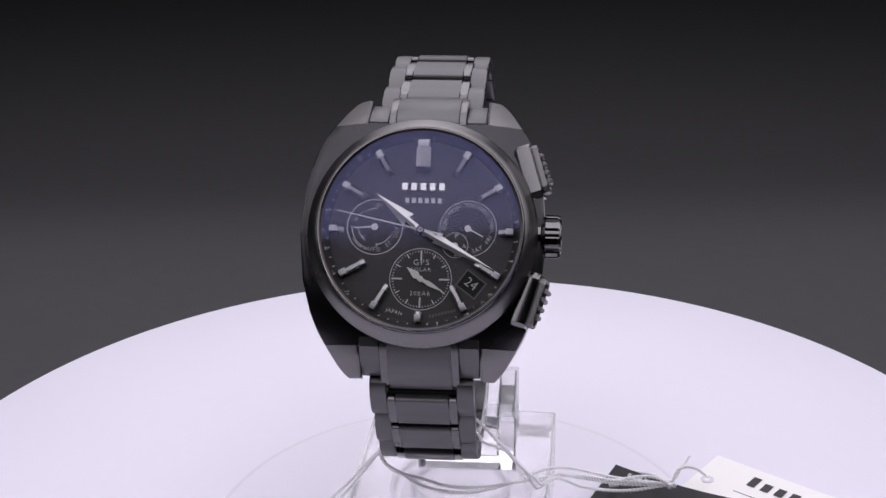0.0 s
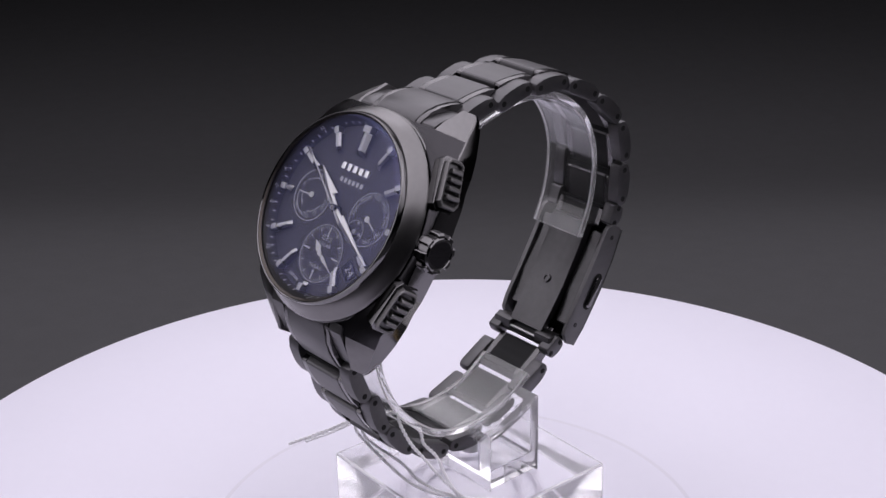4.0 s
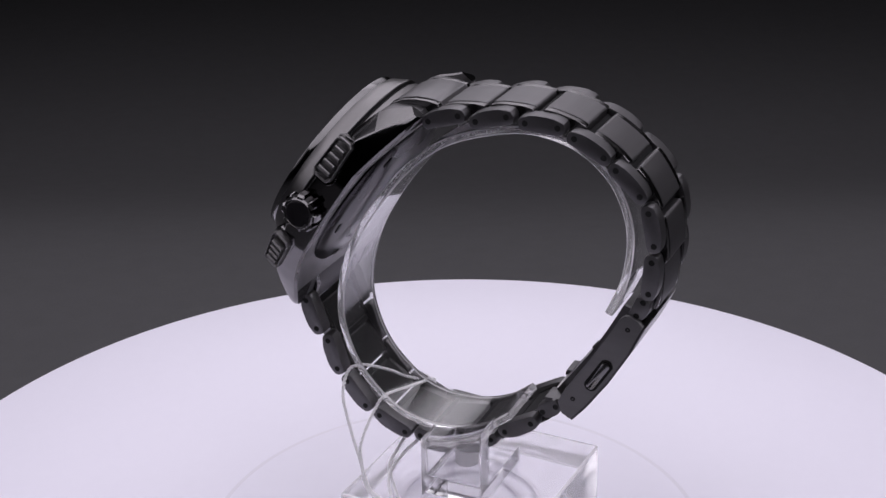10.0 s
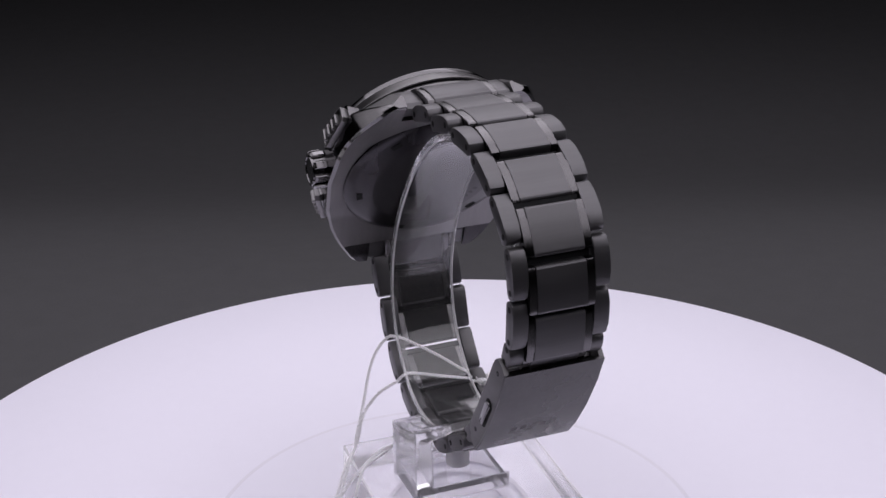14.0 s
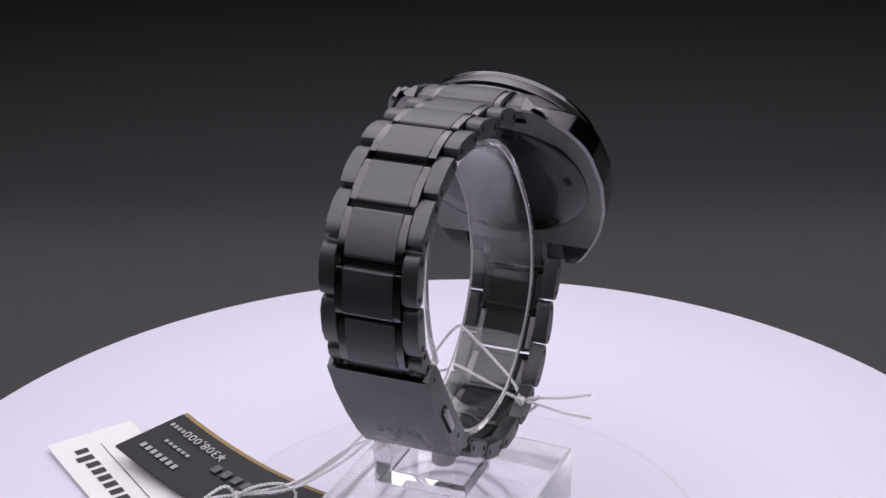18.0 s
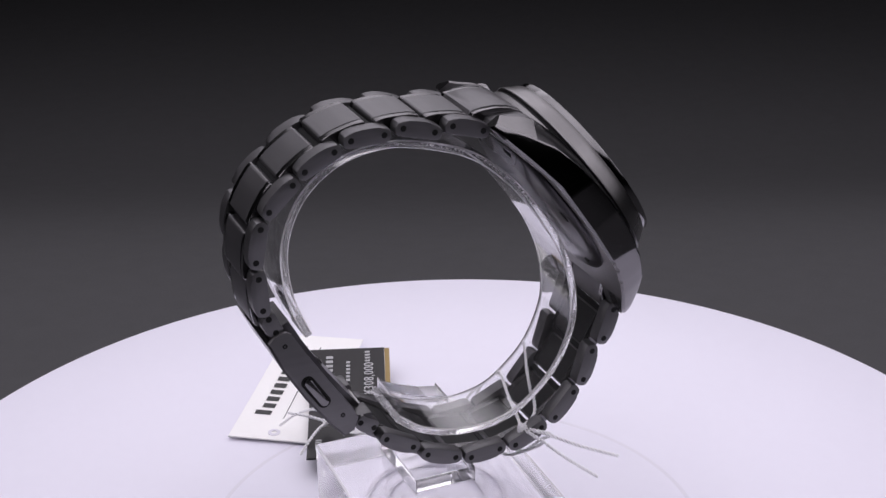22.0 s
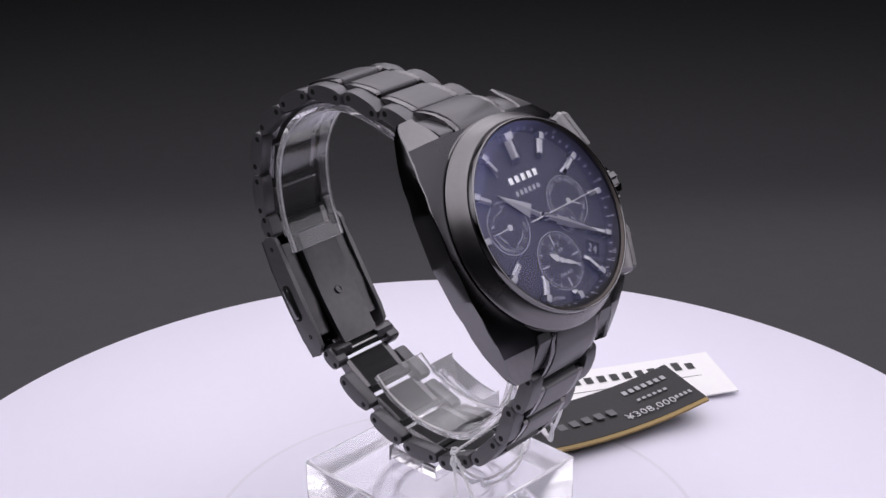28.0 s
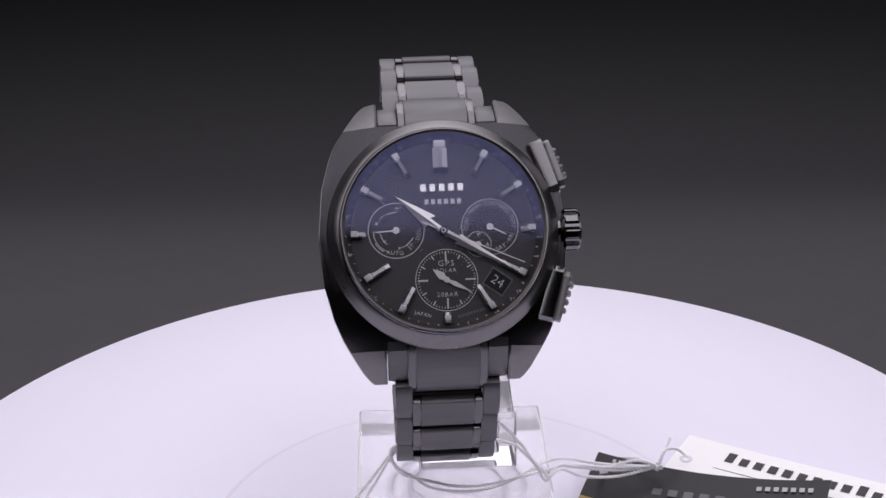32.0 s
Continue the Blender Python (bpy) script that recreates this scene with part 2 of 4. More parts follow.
def words(text, size, x, y, z, ang=0.0, spacing=1.0, thick=0.03, thin=0.0):
    """A bmesh of flat lettering in millimetres, centred at (x, y) and lying in the plane z."""
    cu = bpy.data.curves.new("letters", "FONT")
    cu.body, cu.size, cu.align_x, cu.align_y, cu.space_character = text, size, "CENTER", "CENTER", spacing
    cu.extrude, cu.resolution_u, cu.offset = thick, 2, -thin
    ob = new("letters", cu)
    dg = bpy.context.evaluated_depsgraph_get()
    dg.update()
    me = bpy.data.meshes.new_from_object(ob.evaluated_get(dg))
    bpy.data.objects.remove(ob)
    bpy.data.curves.remove(cu)
    bm = bmesh.new()
    bm.from_mesh(me)
    bpy.data.meshes.remove(me)
    bm.transform(Matrix.Translation((x, y, z)) @ Matrix.Rotation(radians(ang), 4, "Z"))
    return bm


def glyph_bars(name, x0, x1, y0, y1, count, thick, mat, parent, at, label="", tall=()):
    """Plain bars in place of a name: a small block for each letter, the tall ones higher."""
    step = (x1 - x0) / count
    w = step * 0.76
    made = {}
    for k in range(count):
        h = (y1 - y0) * (1.3 if k in tall else 1.0)
        if h not in made:
            bm = bmesh.new()
            bmesh.ops.create_cube(bm, size=1, matrix=Matrix.LocRotScale((0, h / 2, thick / 2), None, (w * 0.78, h * 0.8, thick)))
            made[h] = finish(bm, name, mat, 0)
        part(name, made[h], None, parent, label, at @ Matrix.Translation((x0 + (k + 0.5) * step, y0, 0)))


def spline(points, per=10):
    """A smooth line through points."""
    ps = [Vector(p) for p in points]
    ps = [2 * ps[0] - ps[1]] + ps + [2 * ps[-1] - ps[-2]]
    out = []
    for i in range(1, len(ps) - 2):
        a, b, c, d = ps[i - 1:i + 3]
        for k in range(per):
            t = k / per
            out.append(0.5 * (2 * b + (c - a) * t + (2 * a - 5 * b + 4 * c - d) * t * t + (3 * b - a - 3 * c + d) * t ** 3))
    out.append(ps[-2].copy())
    return out


def cord(points, r=0.19, pitch=1.9, strands=2, sides=5):
    """A twisted cord through points, in millimetres."""
    line = spline(points, 8)
    dense, step = [line[0]], 0.22
    for p, q in zip(line, line[1:]):
        n = max(1, int((q - p).length / step))
        dense += [p.lerp(q, (k + 1) / n) for k in range(n)]
    bm = bmesh.new()
    up = Vector((0.3, 0.2, 0.93)).normalized()
    frames, s = [], 0.0
    for i, p in enumerate(dense):
        d = (dense[min(i + 1, len(dense) - 1)] - dense[max(i - 1, 0)]).normalized()
        up = (up - d * up.dot(d)).normalized()
        frames.append((p, up.copy(), d.cross(up), s))
        if i + 1 < len(dense):
            s += (dense[i + 1] - p).length
    for k in range(strands):
        rings = []
        for p, a, b, s in frames:
            ph = 2 * math.pi * (s / pitch + k / strands)
            c = p + (a * math.cos(ph) + b * math.sin(ph)) * r * 0.85
            rings.append([c + (a * math.cos(2 * math.pi * j / sides) + b * math.sin(2 * math.pi * j / sides)) * r for j in range(sides)])
        loft(rings, bm)
    return bm


# ---- the place ----

def fall(y):
    """Dip added to darken the cloth behind the stand: 0 near, 1 beyond it."""
    u = min(1, max(0, (y - 240) / 340))
    return u * u * (3 - 2 * u)


def ground_sheet():
    bm = bmesh.new()
    bmesh.ops.create_grid(bm, x_segments=140, y_segments=140, size=1300)
    for v in bm.verts:
        v.co.z = -62 + 0.8 * noise.noise(v.co * 0.006) - 60 * fall(v.co.y)
    ob = new("floor", finish(bm, "floor", CLOTH, 60))
    tagged(ob, "black cloth backdrop spread flat under the turntable", "backdrop", kind="structure")


def room_shell():
    for name, x0, x1, y0, y1, z0, z1 in (("wall_north", -1300, 1300, 1300, 1360, -400, 1900), ("wall_south", -1300, 1300, -1360, -1300, -400, 1900),
                                         ("wall_east", 1300, 1360, -1360, 1360, -400, 1900), ("wall_west", -1360, -1300, -1360, 1360, -400, 1900),
                                         ("ceiling", -1360, 1360, -1360, 1360, 1900, 1960)):
        ob = new(name, finish(box(x0, x1, y0, y1, z0, z1, 0), name, WALLM, 0))
        tagged(ob, "plain dark grey painted studio surface", "ceiling" if name == "ceiling" else "wall", kind="structure")


ground_sheet()
room_shell()

# ---- turntable ----
U0 = -3.2


def build_turntable():
    top = tagged(new("turntable"), "round white plastic turntable with a faint circular groove", "turntable")
    prof = [(0, 0), (53.2, 0), (53.6, -0.12), (54.4, -0.12), (54.8, 0), (130.9, 0), (131.6, -0.3), (131.8, -1), (131.8, -9), (131, -9.6), (0, -9.6)]
    part("platter", lathe(prof, 192, closed=False), TABLE, top)
    part("groove", lathe([(53.5, -0.115), (53.5, -0.09), (54.5, -0.09), (54.5, -0.115)], 160), GROOVE, top, "faint grey circular groove")
    part("base", lathe([(0, -9.7), (70, -9.7), (74, -12), (78, -60), (0, -60)], 96, closed=False), TABLE, top)
    return top


turntable = build_turntable()

# ---- wristwatch ----
watch = tagged(new("wristwatch"), "black titanium wristwatch with a dark dial, closed round a clear holder", "watch")
HEAD = Matrix(((1, 0, 0, U0 + 0.1), (0, 0.5459, -0.8378, -26.4), (0, 0.8378, 0.5459, 83.1), (0, 0, 0, 1)))


def interp(x, table):
    for (a, fa), (b, fb) in zip(table, table[1:]):
        if x <= b:
            return fa + (fb - fa) * max(0, (x - a)) / (b - a)
    return table[-1][1]


OUT = [(0, 22.9), (9, 22.1), (15, 20.6), (18.5, 19.2), (20.5, 18.1), (22.5, 16.9), (24.6, 15.6), (26.0, 14.4), (26.6, 13.6)]
RIDGE = [(0, -3.6), (4, -3.6), (12, -4.3), (18, -5.9), (22, -8.2), (25.2, -10.5), (26.6, -11.3)]
INNER_EDGE = [(0, -3.0), (10, -3.05), (14, -3.2), (17, -3.5), (19, -4.0), (21, -4.8), (23, -6.1), (25, -8.2), (26.6, -9.6)]
BOTN = [(0, -9.8), (12, -9.9), (18, -11.0), (24, -12.3), (26.4, -12.5)]


def case_section(y, inner, side):
    """The outline of half the case at y: a facet that slopes from the bezel to a ridge, then the upright flank."""
    a = abs(y)
    xo, nr, nb_ = interp(a, OUT), interp(a, RIDGE), interp(a, BOTN)
    xi = max(inner + 0.45, math.sqrt(max(0, 21.7 ** 2 - a * a)))
    ni = interp(a, INNER_EDGE)
    pts = [(inner, ni - 0.4), (xi, ni), (xo - 0.18, nr + 0.1), (xo - 0.03, nr - 0.06), (xo, nr - 0.3), (xo + 0.02, nr + (nb_ - nr) * 0.5), (xo - 0.1, nb_ + 0.5), (xo - 0.7, nb_), (inner, nb_)]
    if side < 0:
        pts = pts[::-1]
    return [(side * x, y, n) for x, n in pts]


def rim_ring(outline, inner, x0, x1):
    """A raised frame along an outline in the (y, z) plane, open inside."""
    bm = bmesh.new()
    rings = [[bm.verts.new((x, y * k, z * k)) for y, z in outline] for x, k in ((x0, 1.0), (x1 - 0.2, 1.0), (x1, 0.965), (x1, inner + 0.03), (x1 - 0.2, inner), (x0, inner))]
    n = len(outline)
    for r, q in zip(rings, rings[1:] + rings[:1]):
        for i in range(n):
            bm.faces.new((r[i], r[(i + 1) % n], q[(i + 1) % n], q[i]))
    bmesh.ops.recalc_face_normals(bm, faces=bm.faces)
    return bm


def build_head():
    def shade(bm):
        bm.normal_update()
        for f in bm.faces:
            c = f.calc_center_median()
            a = abs(c.y)
            if abs(c.x) > interp(a, OUT) - 2.2 and c.z < interp(a, RIDGE) + 0.04:
                f.material_index = 1
            if f.normal.z < -0.8:
                f.material_index = 2
        return bm
    rows = []
    for y in [k * 0.75 for k in range(-28, 29)]:
        half = case_section(y, 11.2, 1)[1:-1]
        rows.append(half + [(-x, q, n) for x, q, n in half[::-1]])
    part("case", shade(loft(rows)), [SATIN, POLISHED, BACK], watch, "black titanium case with polished flanks", HEAD, 32)
    for side in (1, -1):
        for e in (1, -1):
            secs = [case_section(e * y, 11.2, side) for y in (20.9, 21.5, 22.2, 22.9, 23.6, 24.3, 25.0, 25.6, 26.1, 26.6)]
            part("lug", shade(loft(secs)), [SATIN, POLISHED, BACK], watch, "", HEAD, 32)

    bezel = part("bezel", lathe([(18.95, 0.6), (19.0, 0.75), (19.12, 0.8), (19.3, 0.68), (20.2, -0.7), (21.0, -1.9), (21.3, -2.3), (21.36, -2.55), (21.2, -2.75), (20.8, -2.8), (18.0, -2.8), (18.4, 0.5)], 160), BEZEL, watch, "brushed black round bezel", HEAD, 24)
    part("lip", lathe([(18.4, 1.45), (18.55, 1.98), (18.7, 2.12), (18.86, 2.1), (18.95, 1.95), (19.0, 0.5), (18.5, 0.5)], 160), POLISHED, bezel, "thin polished lip round the glass", Matrix.Translation((0.1, -0.15, 0)))
    # near-black ring: the shade under the bezel is in its colour
    part("bezel_seat", lathe([(18.0, -2.75), (20.6, -2.75), (20.6, -3.5), (18.0, -3.5)], 128), GAP, watch, "recess under the bezel, coloured black as its shade", HEAD)
    part("case_collar", lathe([(18.0, -3.45), (21.15, -3.45), (21.35, -3.6), (21.5, -6.2), (18.0, -6.2)], 128), SATIN, watch, "satin collar between the lugs", HEAD)
    part("gasket", lathe([(18.1, 1.55), (18.35, 1.85), (18.6, 1.95), (18.5, 1.4)], 128), COPPER, watch, "thin copper-brown ring round the glass", HEAD)
    cr = part("crystal", lathe([(0, 2.15), (9, 2.1), (15, 1.98), (17.6, 1.83), (18.3, 1.65)], 96, closed=False), CRYSTAL, watch, "domed sapphire glass with a blue coating", HEAD, 60)
    cr.visible_shadow = False
    part("dial", lathe([(0, -1.3), (17.6, -1.3), (17.6, -1.6), (0, -1.6)], 96, closed=False), DIAL, watch, "matt black grained dial", HEAD)
    ring = part("chapter_ring", lathe([(16.9, -1.3), (17.0, -1.0), (18.2, 0.95), (18.2, 1.25), (18.6, 1.25), (18.6, -1.5), (16.9, -1.5)], 128), SUBDIAL, watch, "black sloping ring with minute marks", HEAD)
    for k in range(60):
        if k % 5 == 0:
            continue
        bm = bmesh.new()
        bar(bm, 0, 0, 0, 0.17, 0.62, -0.02, 0.05)
        m = Matrix.Rotation(radians(-6 * k), 4, "Z") @ Matrix.Translation((0, 17.3, -0.45)) @ Matrix.Rotation(radians(60), 4, "X")
        bm.transform(m)
        part("minute_mark", bm, PRINT_WHITE, ring, smooth=0)
    for txt, deg in (("6", 108), ("8", 84), ("7", 96), ("10", 132), ("11", 138), ("12", 150), ("1", 168), ("-10", 228), ("-9", 242), ("-8", 258), ("-7", 268), ("-6", 280), ("N", 318), ("Y", 40)):
        bm = words(txt, 1.15, 0, 0, 0.04, 0, 1.0, 0.03, 0.012)
        bm.transform(Matrix.Rotation(radians(-deg), 4, "Z") @ Matrix.Translation((0, 17.75, 0.32)) @ Matrix.Rotation(radians(60), 4, "X") @ Matrix.Rotation(radians(180 if 100 < deg < 260 else 0), 4, "Z"))
        part("ring_numeral", bm, PRINT_WHITE, ring, smooth=0)

    # applied hour markers: two prisms each, one with a bevelled tip
    for h in range(1, 13):
        m = HEAD @ Matrix.Rotation(radians(-30 * h), 4, "Z")
        wide = 2.7 if h == 12 else 1.45
        inner = {12: 10.9, 3: 14.2, 9: 14.2, 6: 14.9}.get(h, 11.7)
        w = wide / 2
        g = 0.3 if h == 12 else 0.45
        rows = [(inner, -1.0, -0.66), (inner + 1.0, -0.45, -0.06), (15.6, -0.35, 0.12)]
        bm = loft([[(-w, y, -1.3), (w, y, -1.3), (w, y, lo), (w * g, y, hi), (-w * g, y, hi), (-w, y, lo)] for y, lo, hi in rows])
        mark = part("hour_marker", bm, INDEX, watch, at=m, smooth=15)
        part("marker_foot", prism([(15.5, -1.3), (15.5, 0.28), (16.3, 0.34), (16.9, 0.3), (16.9, -1.3)], -w * 0.8, w * 0.8, 0, 0.1, 1), FOOT, mark, smooth=15)

    # sub-dials
    zd = -1.3
    sub = bmesh.new()
    disc_at(sub, 0, 0, 0, 5.2, zd, zd + 0.03)
    left = part("power_subdial", sub, SUBDIAL, watch, "black sub-dial with a power scale", HEAD @ Matrix.Translation((-8.6, 0.6, 0)))
    bm = bmesh.new()
    disc_at(bm, 0, 0, 5.05, 5.2, zd + 0.03, zd + 0.07)
    part("rim", bm, PRINT, left)
    bm = bmesh.new()

    def arc(b, r, a0, a1, w):
        n = max(2, int(abs(a1 - a0) / 8))
        for k in range(n):
            a = a0 + (k + 0.5) * (a1 - a0) / n
            bar(b, r * math.sin(radians(a)), r * math.cos(radians(a)), -a, 2 * r * math.tan(radians(abs(a1 - a0) / n / 2)) + 0.04, w, zd + 0.03, zd + 0.06)
    arc(bm, 4.2, 205, 268, 0.14)
    arc(bm, 3.0, 215, 262, 0.14)
    arc(bm, 4.5, 212, 240, 0.14)
    arc(bm, 3.3, 120, 175, 0.14)
    arc(bm, 3.4, -30, 5, 0.14)
    bar(bm, -3.55, -0.1, 0, 1.5, 0.14, zd + 0.03, zd + 0.06)
    bar(bm, -2.2, -1.9, 40, 0.7, 0.14, zd + 0.03, zd + 0.06)
    bar(bm, 2.9, -1.65, 60, 0.5, 0.14, zd + 0.03, zd + 0.06)
    bar(bm, 0.4, -3.3, 0, 0.14, 0.6, zd + 0.03, zd + 0.06)
    bar(bm, -2.6, 2.6, 45, 0.9, 0.14, zd + 0.03, zd + 0.06)
    bar(bm, -3.6, 1.4, 20, 0.8, 0.14, zd + 0.03, zd + 0.06)
    bar(bm, -3.5, 1.4, 110, 0.8, 0.14, zd + 0.03, zd + 0.06)
    part("scale_lines", bm, PRINT, left)
    for txt, a, r, turn in (("AUTO", 185, 4.15, 180), ("ST", 140, 4.1, 180), ("DST", 103, 4.2, 180), ("4+", 8, 4.1, 0)):
        bm = words(txt, 1.12, 0, 0, 0, 0, 1.05, 0.03, 0.009)
        bm.transform(Matrix.Translation((r * math.sin(radians(a)), r * math.cos(radians(a)), zd + 0.05)) @ Matrix.Rotation(radians(-a + turn), 4, "Z"))
        part("lettering", bm, PRINT, left)
    pointer(left, 266, 3.6)

    sub = bmesh.new()
    disc_at(sub, 0, 0, 0, 5.2, zd, zd + 0.03)
    right = part("weekday_subdial", sub, SUBDIAL, watch, "black sub-dial with the days of the week", HEAD @ Matrix.Translation((8.6, 0.6, 0)))
    bm = bmesh.new()
    disc_at(bm, 0, 0, 5.12, 5.24, zd + 0.03, zd + 0.07)
    part("rim", bm, PRINT, right)
    for k, txt in enumerate(("SUN", "MON", "TUE", "WED", "THU", "FRI", "SAT")):
        a = (-80, -38, 2, 38, 78, 118, 155)[k]
        flip = 0 if a < 100 else 180
        bm = words(txt, 1.15, 0, 0, 0, 0, 1.05, 0.03, 0.009)
        bm.transform(Matrix.Translation((4.3 * math.sin(radians(a)), 4.3 * math.cos(radians(a)), zd + 0.05)) @ Matrix.Rotation(radians(-a + flip), 4, "Z"))
        part("lettering", bm, PRINT, right)
    pointer(right, 118, 3.2)

    sub = bmesh.new()
    disc_at(sub, 0, 0, 0, 5.75, zd, zd + 0.03, 64)
    small = part("dual_time_subdial", sub, SUBDIAL, watch, "black dual-time sub-dial with tick marks", HEAD @ Matrix.Translation((0.2, -8.9, 0)))
    bm = bmesh.new()
    disc_at(bm, 0, 0, 5.6, 5.72, zd + 0.03, zd + 0.06, 64)
    part("rim", bm, PRINT, small)
    for k in range(60):
        long = k % 15 == 0
        mid = k % 5 == 0
        bm = bmesh.new()
        l = 1.9 if long else 0.9 if mid else 0.35
        bar(bm, 0, 5.3 - l / 2, 0, 0.3 if long else 0.22 if mid else 0.12, l, zd + 0.03, zd + (0.14 if long else 0.06))
        bm.transform(Matrix.Rotation(radians(-6 * k), 4, "Z"))
        part("tick", bm, PRINT, small, smooth=0)
    for txt, size, y in (("GPS", 1.55, 3.05), ("SOLAR", 1.05, 1.75), ("20BAR", 1.15, -2.7)):
        part("lettering", words(txt, size, 0, y, zd + 0.05, 0, 1.25, 0.03, 0.01 * size), PRINT, small)
    for a, l, wb in ((118, 5.0, 0.45), (310, 3.3, 0.75)):
        bm = prism([(-0.16, 0), (-wb, l * 0.35), (0, l), (wb, l * 0.35), (0.16, 0)], 0.0, 0.1, 2)
        bm.transform(Matrix.Rotation(radians(-a), 4, "Z") @ Matrix.Translation((0, 0, zd + (0.35 if a == 118 else 0.25))))
        part("small_hand", bm, HAND, small, smooth=0)
    bm = bmesh.new()
    disc_at(bm, 0, 0, 0, 0.55, zd + 0.2, zd + 0.5, 20)
    part("hub", bm, HAND, small)

    sub = bmesh.new()
    disc_at(sub, 0, 0, 0, 2.35, zd + 0.035, zd + 0.05)
    tiny = part("day_night_subdial", sub, SUBDIAL, watch, "small black sub-dial overlapping the weekdays", HEAD @ Matrix.Translation((6.35, -2.5, 0)))
    bm = bmesh.new()
    disc_at(bm, 0, 0, 2.25, 2.35, zd + 0.05, zd + 0.08, 40)
    bar(bm, 0, 1.75, 0, 0.16, 0.7, zd + 0.05, zd + 0.08)
    bar(bm, 0, -1.75, 0, 0.16, 0.7, zd + 0.05, zd + 0.08)
    bar(bm, 0.3, 1.9, 0, 0.5, 0.16, zd + 0.05, zd + 0.08)
    bar(bm, 0.3, -1.9, 0, 0.5, 0.16, zd + 0.05, zd + 0.08)
    part("rim", bm, PRINT, tiny)
    part("lettering", words("A", 1.1, 1.6, -0.2, zd + 0.07), PRINT, tiny)
    part("hub", disc_at(bmesh.new(), 0, 0, 0, 0.5, zd + 0.05, zd + 0.3, 20), HAND, tiny)

    # date window
    mdate = HEAD @ Matrix.Translation((9.45, -9.6, 0)) @ Matrix.Rotation(radians(-36), 4, "Z")
    win = part("date_window", prism([(-2.1, -1.7), (2.1, -1.7), (2.1, 1.7), (-2.1, 1.7)], zd, zd + 0.05, 2), HOLE, watch, "black date window showing 24", mdate)
    bm = bmesh.new()
    for x, y, l, w in ((0, 1.75, 4.5, 0.25), (0, -1.75, 4.5, 0.25), (2.1, 0, 0.25, 3.4), (-2.1, 0, 0.25, 3.4)):
        bar(bm, x, y, 0, l, w, zd, zd + 0.2)
    part("window_frame", bm, INNER, win, smooth=0)
    part("numerals", words("24", 2.45, 0, 0, zd + 0.09, 0, 1.0, 0.03, 0.03), PRINT, win)

    # maker's name and model line as plain bars
    glyph_bars("maker_mark", -4.2, 4.4, 7.45, 9.1, 5, 0.35, SILVER, watch, HEAD @ Matrix.Translation((0, 0, zd)), "applied bright silver bar")
    glyph_bars("model_mark", -3.4, 3.8, 5.1, 6.3, 6, 0.04, PRINT, watch, HEAD @ Matrix.Translation((0, 0, zd)), "grey printed bar")
    bm = words("JAPAN", 0.95, 0, 0, 0, 0, 1.2)
    bm.transform(Matrix.Translation((-4.4, -15.0, zd + 0.04)) @ Matrix.Rotation(radians(-15), 4, "Z"))
    part("lettering", bm, PRINT, watch, at=HEAD)
    glyph_bars("fine_print", -2.6, 2.6, -0.3, 0.3, 9, 0.03, DIM, watch, HEAD @ Matrix.Translation((4.4, -15.1, zd + 0.02)) @ Matrix.Rotation(radians(15), 4, "Z"))
    bm = bmesh.new()
    bar(bm, 10.2, -6.3, -26, 0.7, 0.3, zd, zd + 0.06)
    part("date_tick", bm, PRINT_WHITE, watch, at=HEAD)

    # crown, pushers, caseback
    mc = HEAD @ Matrix.Translation((20.4, 0.1, -5.2)) @ Matrix.Rotation(radians(90), 4, "Y")
    crown = part("crown", lathe([(0, 0), (2.6, 0), (2.6, 1.4), (3.05, 1.8), (3.3, 2.2), (3.3, 4.8), (3.0, 5.2), (2.85, 5.2), (2.75, 5.0), (0, 5.0)], 48, closed=False), POLISHED, watch, "fluted black crown", mc)
    # darker disc puts the polished face's dark reflection into its colour
    part("crown_face", lathe([(0, 4.98), (0, 5.04), (2.5, 5.04), (2.6, 4.98)], 40, closed=False), BACK, crown, "smooth crown face, darkened for what it mirrors")
    for k in range(8):
        bm = prism([(2.9, 2.1), (3.95, 2.3), (3.95, 4.5), (3.6, 5.0), (2.9, 5.0)], -0.75, 0.75, 1, 0.15, 1)
        bm.transform(Matrix.Rotation(radians(45 * k + 22), 4, "Z"))
        part("flute", bm, POLISHED, crown)
    for e in (1, -1):
        # a slanted pad with four ribs, following the flank
        out = [(-4.6, -1.5), (-3.6, -2.2), (4.0, -1.9), (4.6, -1.2), (4.6, 1.2), (4.0, 1.9), (-3.6, 2.2), (-4.6, 1.5)]
        mp_ = HEAD @ Matrix.Translation((20.5, 12.2 * e, -4.7)) @ Matrix.Rotation(radians(17 * e), 4, "Z") @ Matrix.Rotation(radians(-9), 4, "Y")
        push = part("push_button", prism([(p * e, q) for p, q in out], -2.0, 1.15, 0, 0.3, 2), INNER, watch, "black push button with ribs in a rim", mp_)
        part("collar", prism([(p * 1.13 * e, q * 1.18) for p, q in out], -2.2, 0.5, 0, 0.25, 2), POLISHED, push)
        part("rim", rim_ring([(p * e, q) for p, q in out], 0.86, 0.6, 1.75), SATIN, push)
        for k in range(4):
            y = (-2.55 + 1.65 * k) * e
            top, l = 2.45 + 0.08 * (2 - k), 1.6 - 0.08 * k
            bm = prism([(1.0, -0.52), (top - 0.25, -0.46), (top, -0.2), (top, 0.2), (top - 0.25, 0.4), (1.0, 0.5)], -l, l - 0.35, 2, 0.12, 1)
            bm.transform(Matrix.Translation((0, y, 0)))
            part("rib", bm, SATIN, push)
